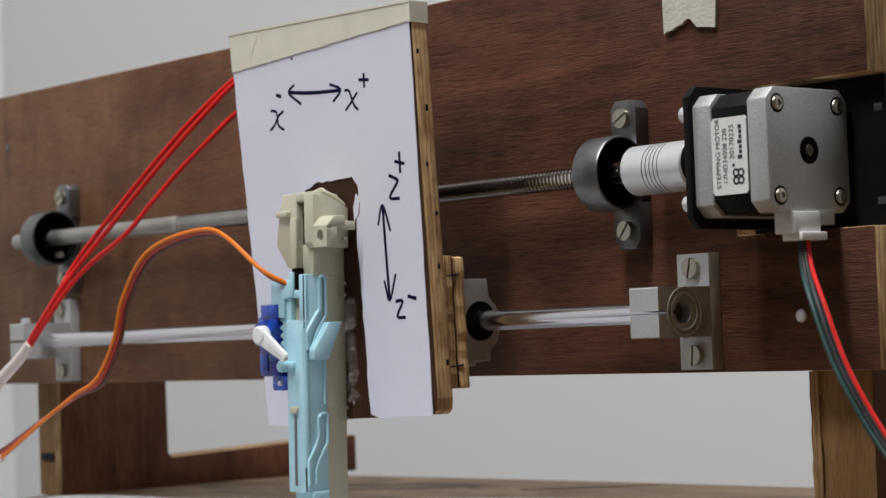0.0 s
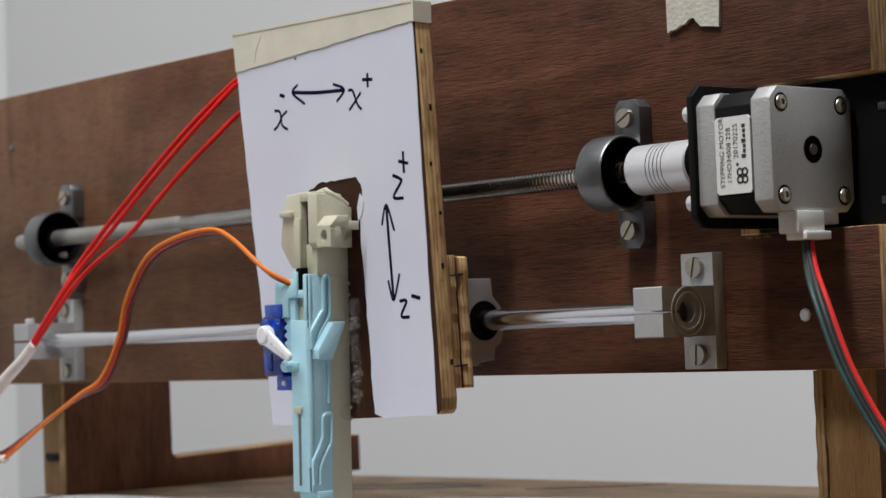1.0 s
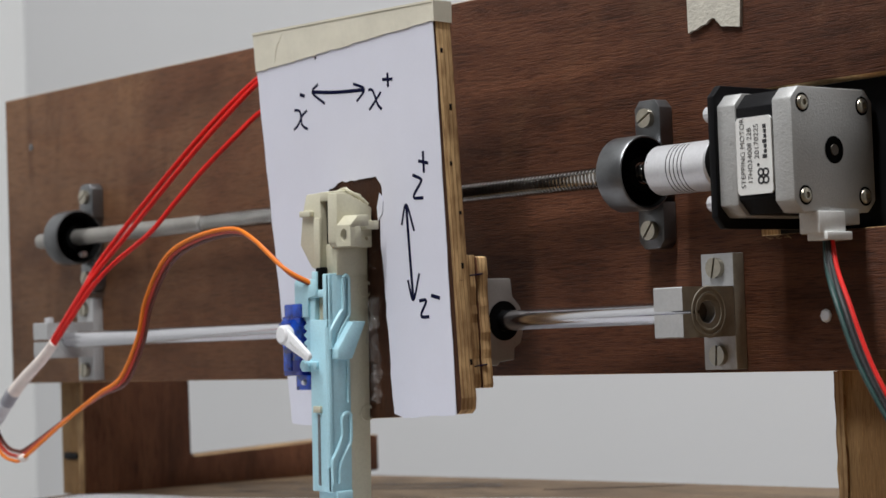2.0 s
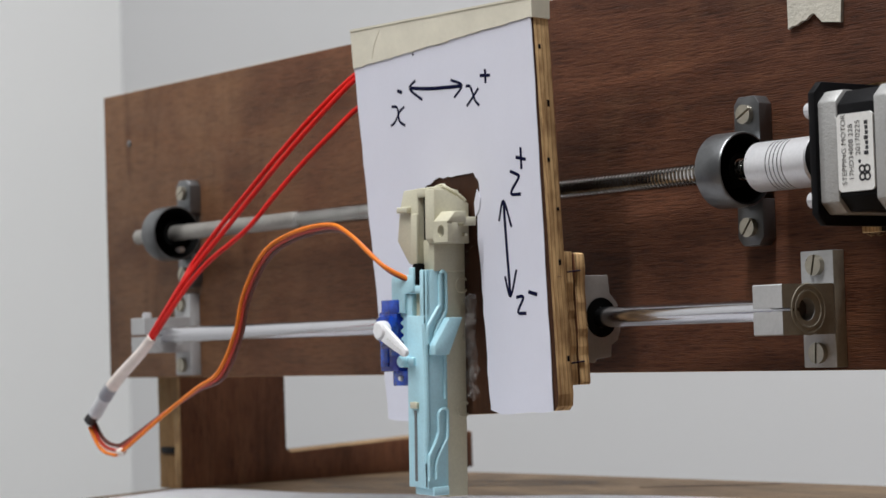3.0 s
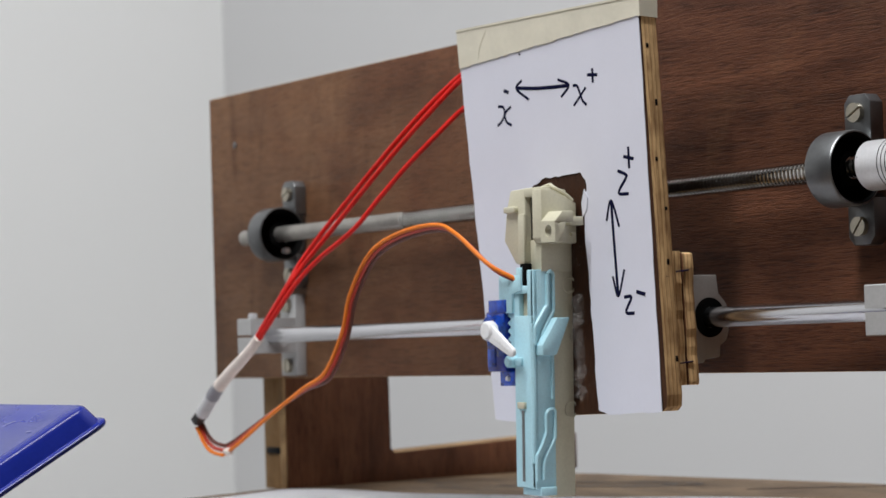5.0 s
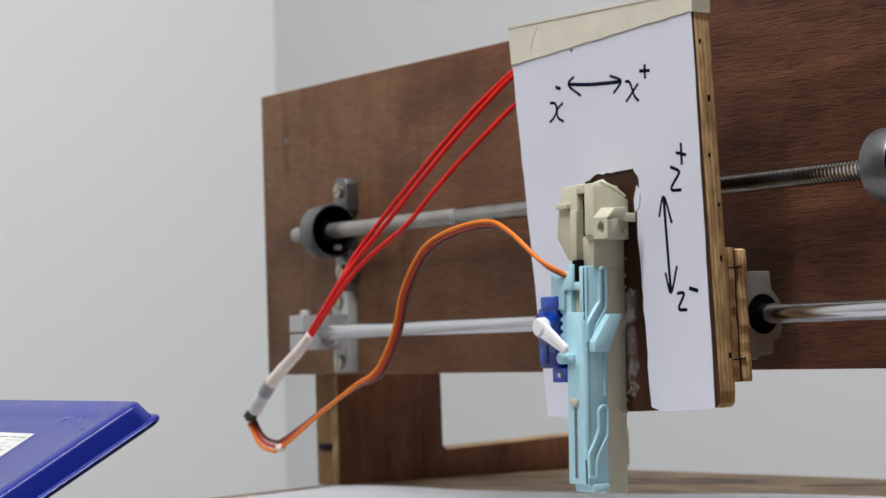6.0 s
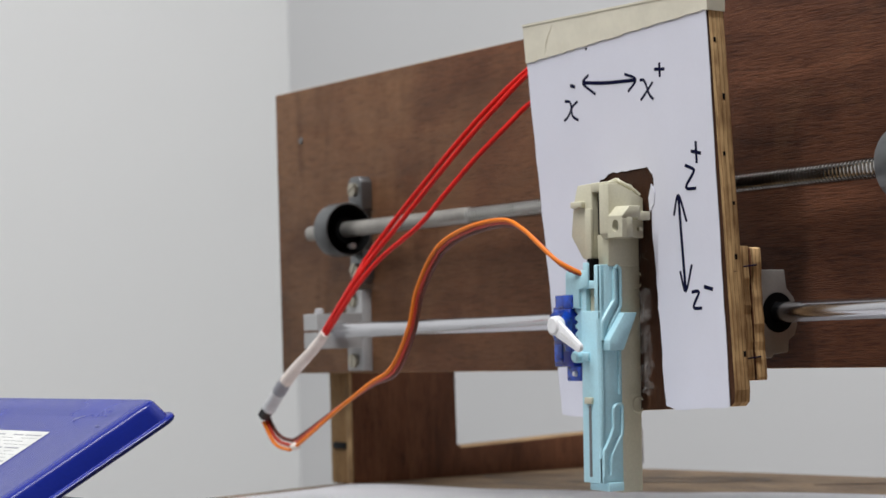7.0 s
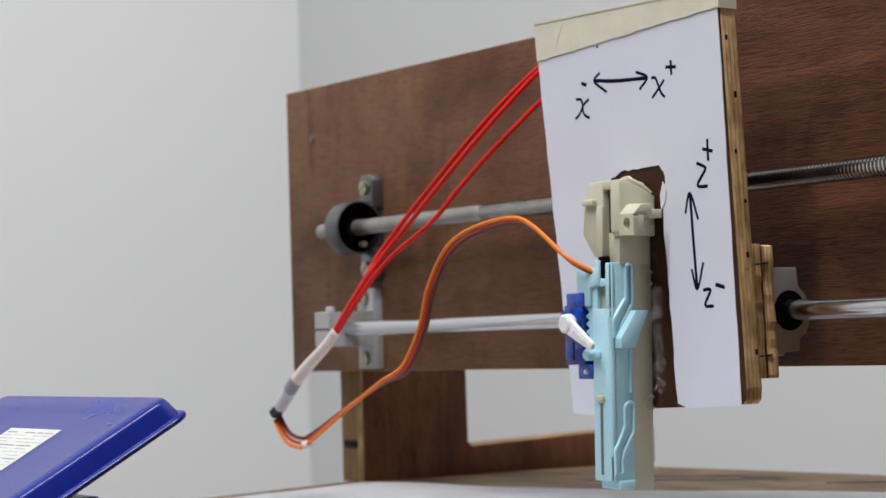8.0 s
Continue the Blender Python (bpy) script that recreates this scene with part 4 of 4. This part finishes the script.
part("slider_shoulder", leaned(prism([(-0.1650, 0.0040), (-0.1650, 0.0180), (-0.1635, 0.0192), (-0.1508, 0.0192), (-0.1508, 0.0125), (-0.1560, 0.0115), (-0.1560, 0.0040)], "y", SY - 0.0006, SY + 0.0065, 0.0005)), AQUA, slide, "pale blue shoulder")
part("slider_clip", leaned(block(-0.1535, -0.1502, SY - 0.0004, SY + 0.003, 0.0125, 0.0222, 0.0004)), AQUA, slide)
part("slider_back", leaned(block(-0.1545, -0.1462, SY + 0.0030, -0.0606, -0.0640, 0.0150, 0.0003)), BEIGE, slide, "beige bar inside the slider")
part("slider_bridge", leaned(block(-0.1540, -0.1450, SY + 0.0001, SY + 0.0024, 0.0118, 0.0150, 0.0005)), AQUA, slide)
part("slider_bar", leaned(block(-0.1588, -0.1530, SY + 0.0006, SY + 0.0034, -0.0150, 0.0125, 0.0003)), AQUA, slide)
flange = prism([(SY, -0.0650), (-0.0606, -0.0668), (-0.0606, 0.0214), (SY, 0.0212)], "x", SX - 0.0018, SX, 0.0003)
part("slider_flange", leaned(flange), AQUA, slide, "pale blue flange with cam tracks")


def cam_rib(points, r=0.00075):
    part("cam_rib", leaned(tube([(SX + 0.0004, y, z) for y, z in points], r, 8, 4)), AQUA, slide, "raised rib of a cam track", smooth=True)


cam_rib([(-0.0640, 0.0195), (-0.0640, 0.0080), (-0.0655, 0.0055), (-0.0698, -0.0005), (-0.0705, -0.0030), (-0.0705, -0.0085)], 0.0008)
cam_rib([(-0.0612, 0.0195), (-0.0612, 0.0060), (-0.0626, 0.0030), (-0.0668, -0.0035), (-0.0672, -0.0085)])
cam_rib([(-0.0640, 0.0195), (-0.0626, 0.0205), (-0.0612, 0.0195)])
cam_rib([(-0.0655, -0.0430), (-0.0655, -0.0365), (-0.0643, -0.0345), (-0.0625, -0.0340), (-0.0612, -0.0345)])
cam_rib([(-0.0655, -0.0430), (-0.0672, -0.0470), (-0.0696, -0.0510), (-0.0705, -0.0530), (-0.0705, -0.0620)], 0.0008)
cam_rib([(-0.0612, -0.0345), (-0.0614, -0.0450), (-0.0630, -0.0480), (-0.0668, -0.0545), (-0.0672, -0.0615)])
cam_rib([(-0.0622, -0.0130), (-0.0622, -0.0300)], 0.0006)
part("ledge", leaned(prism([(-0.0700, -0.0125), (-0.0700, -0.0085), (-0.0625, 0.0022), (-0.0560, 0.0022), (-0.0630, -0.0125)], "x", SX, SX + 0.0046, 0.0004)), AQUA, slide, "pale blue slanted ledge")
part("center_rib", leaned(tube([(SX - 0.0008, SY - 0.0002, 0.0), (SX - 0.0002, SY - 0.0002, -0.03), (SX - 0.0010, SY - 0.0002, -0.055)], 0.0012, 8, 6)), AQUA, slide, smooth=True)
part("knob", leaned(lathe([(0.0, 0.0), (0.0, 0.0024), (-0.0034, 0.0024), (-0.0042, 0.0016), (-0.0042, 0.0)], "y", (-0.1560, SY + 0.0005, -0.0152), 18)), AQUA, slide, "round blue knob", smooth=False)
part("knob_stem", leaned(block(-0.1560, -0.1500, SY - 0.0012, SY + 0.0003, -0.0168, -0.0135, 0.0005)), AQUA, slide)
# Grey strip on the face, drawing a groove's shade as colour.
part("groove", leaned(block(-0.1511, -0.1496, SY - 0.0002, SY + 0.0003, -0.0625, -0.0345)), ZINC, slide, "grey strip for the shade in a vertical groove")
part("pin", leaned(block(-0.1528, -0.1482, SY - 0.0012, SY + 0.0003, -0.0338, -0.0312, 0.0003)), BEIGE, slide, "small cream pin")
part("foot", leaned(block(-0.1540, SX + 0.0010, SY + 0.0020, -0.0610, -0.0680, -0.0645, 0.0004)), AQUA, slide)
for k in range(7):
    z = 0.0065 - k * 0.0032
    tooth = prism([(-0.1586, z - 0.0014), (-0.1612, z), (-0.1586, z + 0.0014)], "y", SY + 0.0008, SY + 0.0034)
    part("rack_tooth", leaned(tooth), AQUA, slide, "small rack tooth")
for zz in (0.0150, -0.0345):
    part("round_mark", leaned(lathe([(0.0, 0.0026), (0.0003, 0.0029), (0.0003, 0.0032), (0.0, 0.0035), (0.0, 0.0026)], "x", (SX - 0.0005, -0.0522, zz), 28)), BEIGE, slide, "round moulding mark")

# ---- small servo beside the slide ----
servo = thing("micro_servo", (-0.163, -0.06, -0.02), "translucent blue micro servo with white horn", "servo")
part("case", block(-0.1730, -0.1600, -0.0715, PY - 0.0008, -0.0190, 0.0050, 0.0006), SERVO_DEEP, servo)
# Lighter patches on the dark case stand in for its highlights.
for x0, x1, z0, z1 in ((-0.1722, -0.1604, -0.0085, 0.0042), (-0.1722, -0.1668, -0.0170, -0.0098), (-0.1660, -0.1604, -0.0128, -0.0098)):
    part("case_highlight", block(x0, x1, -0.0719, -0.0712, z0, z1, 0.0002), SERVO, servo, "lighter blue patch for the case's highlights")
part("mounting_ear", block(-0.1708, -0.1590, -0.0718, -0.0690, 0.0045, 0.0098, 0.0004), SERVO, servo)
part("mounting_ear", block(-0.1680, -0.1570, -0.0690, -0.0665, -0.0248, -0.0188, 0.0004), SERVO, servo)
part("ear_screw", lathe([(0.0, 0.0), (0.0, 0.0012), (-0.0012, 0.0009), (-0.0012, 0.0)], "y", (-0.1620, -0.0690, -0.0218), 12), COUPLER, servo, "bright ear screw")
part("gear_hub", lathe([(0.0, 0.0), (0.0, 0.0058), (-0.0036, 0.0056), (-0.0040, 0.005), (-0.0040, 0.0)], "y", (-0.1655, -0.0715, -0.0018), 28), SERVO, servo, "round gear housing")
hx, hz, tx, tz = -0.1632, -0.0024, -0.1478, -0.0112
horn = lathe([(-0.0752, 0.0), (-0.0752, 0.0036), (-0.0760, 0.0040), (-0.0788, 0.0038), (-0.0794, 0.0030), (-0.0794, 0.0)], "y", (hx, 0, hz), 28)
d = Vector((tx - hx, 0, tz - hz)).normalized()
s = Vector((-d.z, 0, d.x))
arm = []
for k in range(9):
    a = -math.pi / 2 + math.pi * k / 8
    q = Vector((tx, 0, tz)) + (d * math.cos(a) + s * math.sin(a)) * 0.0019
    arm.append((q.x, q.z))
for sg in (1, -1):
    q = Vector((hx, 0, hz)) + d * 0.001 + s * sg * 0.0034
    arm.append((q.x, q.z))
prism(arm, "y", -0.0786, -0.0768, 0.0004, horn)
horn_part = part("horn", horn, WHITE, servo, "white nylon servo horn arm")
for k in range(6):
    q = Vector((hx, 0, hz)) + d * (0.0065 + k * 0.0019)
    part("horn_hole", lathe([(0.0, 0.0), (0.0, 0.0005), (-0.0002, 0.0005), (-0.0002, 0.0)], "y", (q.x, -0.0786, q.z), 10), LABEL, horn_part, "tiny hole in the horn")

# where the carriage has stopped along the rod
for ob in (carriage, slide, servo):
    ob.location.x -= 0.006

# ---- servo lead and the red wires ----
lead = thing("servo_lead", (-0.27, -0.08, -0.05), "orange, red and brown servo lead in a loop", "cable")
path = [(-0.1585, -0.0700, 0.0172), (-0.1680, -0.0775, 0.0242), (-0.1859, -0.08, 0.0372), (-0.2010, -0.08, 0.0420), (-0.2281, -0.08, 0.0400), (-0.2503, -0.08, 0.0328), (-0.2669, -0.08, 0.0160), (-0.2746, -0.08, -0.0008), (-0.2895, -0.08, -0.0180), (-0.3091, -0.08, -0.0255), (-0.3396, -0.08, -0.0382), (-0.3772, -0.08, -0.0548), (-0.3882, -0.08, -0.0565), (-0.3991, -0.08, -0.0535), (-0.4090, -0.08, -0.0440)]
for nm, m, k in (("orange_strand", ORANGE, 0), ("red_strand", DEEPRED, 1), ("brown_strand", BROWN, 2)):
    line = []
    for i, (x, y, z) in enumerate(path):
        w = 0.0013 * (0.3 if i == 0 else 1.0 if i < 9 else 1.25)
        turn = 0.9 if i < 9 else 0.9 - 2.2 * min(1.0, (i - 8) / 3)
        line.append((x + k * w * (0.4 if i < 9 else -0.5), y + k * w * 0.9, z - k * w * turn))
    part(nm, tube(line, 0.0009), m, lead, smooth=True)
tie = lathe([(-0.003, 0.0), (-0.003, 0.0014), (0.0, 0.0021), (0.003, 0.0012), (0.003, 0.0)], "x", (-0.3790, -0.0795, -0.0552), 14)
part("tape_tag", tie, SLEEVE, lead, "pinkish white tape tag", smooth=True)
plug = thing("wire_joint", (-0.38, -0.08, -0.02), "taped white joint between red wires and lead", "connector")
part("plug", tube([(-0.4082, -0.08, -0.0408), (-0.4030, -0.08, -0.0372)], 0.0033, 6, 4), BLACKWIRE, plug, "black plug end")
part("grey_sleeve", tube([(-0.4032, -0.08, -0.0374), (-0.3950, -0.08, -0.0310), (-0.3868, -0.08, -0.0247)], (0.0034, 0.0030), 14, 5), GREYSLEEVE, plug, "grey sleeve")
part("white_sleeve", tube([(-0.3890, -0.08, -0.0262), (-0.3760, -0.08, -0.0185), (-0.3575, -0.08, -0.0088), (-0.3465, -0.08, -0.0016)], (0.0032, 0.0023), 14, 5), SLEEVE, plug, "pinkish white tape sleeve", smooth=True)
part("sleeve_band", tube([(-0.3925, -0.08, -0.0291), (-0.3890, -0.0802, -0.0266), (-0.3858, -0.08, -0.0240)], (0.0034, 0.0033), 14, 4), GREYSLEEVE_DARK, plug, "darker grey tape band")
reds = thing("red_wires", (-0.3, -0.07, 0.03), "three bright red wires rising behind the carriage", "cable")
for pts in (
    [(-0.35, -0.08, -0.0023), (-0.3366, -0.0784, 0.0105), (-0.3263, -0.0751, 0.0231), (-0.3233, -0.0706, 0.032), (-0.3118, -0.0652, 0.0456), (-0.2922, -0.0588, 0.0637), (-0.2744, -0.0516, 0.081), (-0.2584, -0.0437, 0.0966), (-0.2417, -0.035, 0.1108)],
    [(-0.349, -0.0806, -0.0028), (-0.3356, -0.079, 0.0099), (-0.3238, -0.0757, 0.023), (-0.3183, -0.0712, 0.0318), (-0.3045, -0.0658, 0.0452), (-0.2851, -0.0594, 0.0632), (-0.2676, -0.0522, 0.0804), (-0.2541, -0.0443, 0.0949), (-0.2418, -0.0356, 0.1083)],
    [(-0.348, -0.08, -0.0036), (-0.3326, -0.0784, 0.0098), (-0.3203, -0.0751, 0.0223), (-0.3084, -0.0706, 0.0326), (-0.2855, -0.0652, 0.0454), (-0.2738, -0.0588, 0.0585), (-0.2613, -0.0516, 0.0723), (-0.2502, -0.0437, 0.0845), (-0.2412, -0.035, 0.0957)],
):
    x, y, z = pts[-1]
    pts = pts + [(x + 0.016, y + 0.001, z + 0.004), (x + 0.034, y + 0.003, z + 0.007), (x + 0.044, y + 0.008, z + 0.012), (x + 0.048, -0.016, 0.1245), (x + 0.048, -0.003, 0.1350), (x + 0.047, 0.010, 0.1352), (x + 0.045, 0.022, 0.1300), (x + 0.04, 0.026, 0.08)]
    part("red_wire", tube(pts, 0.00115), RED, reds, smooth=True)

# ---- blue storage case with its lid propped open ----
case = thing("storage_case", (-0.2, -0.32, TOP), "dark blue plastic case with lid propped open", "case")
CX, CY, CZ = -0.1325, -0.2655, -0.0290
tilt = radians(29.4)
LIDM = Matrix.Translation((CX, CY, CZ)) @ Matrix.Rotation(tilt, 4, "X")


def lid_mesh():
    """A shallow tray lid: flange, sloping sides, slightly sunk top. Local x to -w, y to -d."""
    w, d2, h = 0.150, 0.106, 0.0072
    bm = bmesh.new()
    rings = []
    for inset, z, r in ((-0.0013, -0.0018, 0.006), (-0.0016, -0.0012, 0.006), (-0.0016, -0.0004, 0.006), (-0.0012, 0.0, 0.006), (0.0, 0.0003, 0.006), (0.0014, h - 0.0012, 0.006), (0.0018, h - 0.0005, 0.006), (0.0026, h, 0.006), (0.0105, h, 0.005), (0.0130, h - 0.0004, 0.005)):
        ring = []
        for cx, cy, a0 in ((-r - inset, -r - inset, 0), (-w + r + inset, -r - inset, 90), (-w + r + inset, -d2 + r + inset, 180), (-r - inset, -d2 + r + inset, 270)):
            for k in range(7):
                a = radians(a0 + 15 * k)
                ring.append(bm.verts.new((cx + r * math.cos(a), cy + r * math.sin(a), z)))
        rings.append(ring)
    n = len(rings[0])
    for a, b in zip(rings, rings[1:]):
        for i in range(n):
            bm.faces.new((a[i], a[(i + 1) % n], b[(i + 1) % n], b[i]))
    bm.faces.new(rings[-1])
    bm.faces.new(rings[0][::-1])
    bmesh.ops.recalc_face_normals(bm, faces=bm.faces[:])
    bmesh.ops.transform(bm, matrix=LIDM, verts=bm.verts)
    return bm


lid = part("lid", lid_mesh(), CASE, case, "glossy blue lid with rounded rim")
lab2 = block(-0.093, -0.047, -0.050, -0.024, 0.0066, 0.0070)
bmesh.ops.transform(lab2, matrix=LIDM, verts=lab2.verts)
label2 = part("sticker", lab2, STICKER, lid, "white printed sticker")
rs = random.Random(12)
for k in range(11):
    x0 = -0.0905
    while x0 < -0.052:
        x1 = min(-0.0495, x0 + rs.uniform(0.004, 0.013))
        tall = 0.0004 if k % 4 else 0.0007
        bar = block(x0, x1, -0.0262 - k * 0.00205 - tall, -0.0262 - k * 0.00205, 0.0070, 0.00705)
        bmesh.ops.transform(bar, matrix=LIDM, verts=bar.verts)
        part("print_bar", bar, GREYSLEEVE_DARK if k % 4 == 0 else PALEPRINT, label2, "row of fine grey print")
        x0 = x1 + rs.choice((0.0012, 0.0025, 0.008))
for pts in ([(-0.0425, -0.0165, 0.0070), (-0.0405, -0.0140, 0.0070), (-0.0380, -0.0132, 0.0070)], [(-0.018, -0.0195, 0.0070), (-0.0155, -0.0188, 0.0070)]):
    scuff = tube(pts, 0.0001, 5, 4)
    bmesh.ops.transform(scuff, matrix=LIDM, verts=scuff.verts)
    part("scuff", scuff, GREYSLEEVE, lid, "pale scratch in the lid")
body = bmesh.new()
block(-0.285, -0.160, -0.335, -0.289, TOP, -0.0570, 0.003, body)
block(-0.288, -0.157, -0.338, -0.286, -0.0605, -0.0570, 0.001, body)
part("box_body", body, CASE, case, "dark blue box with a rim")
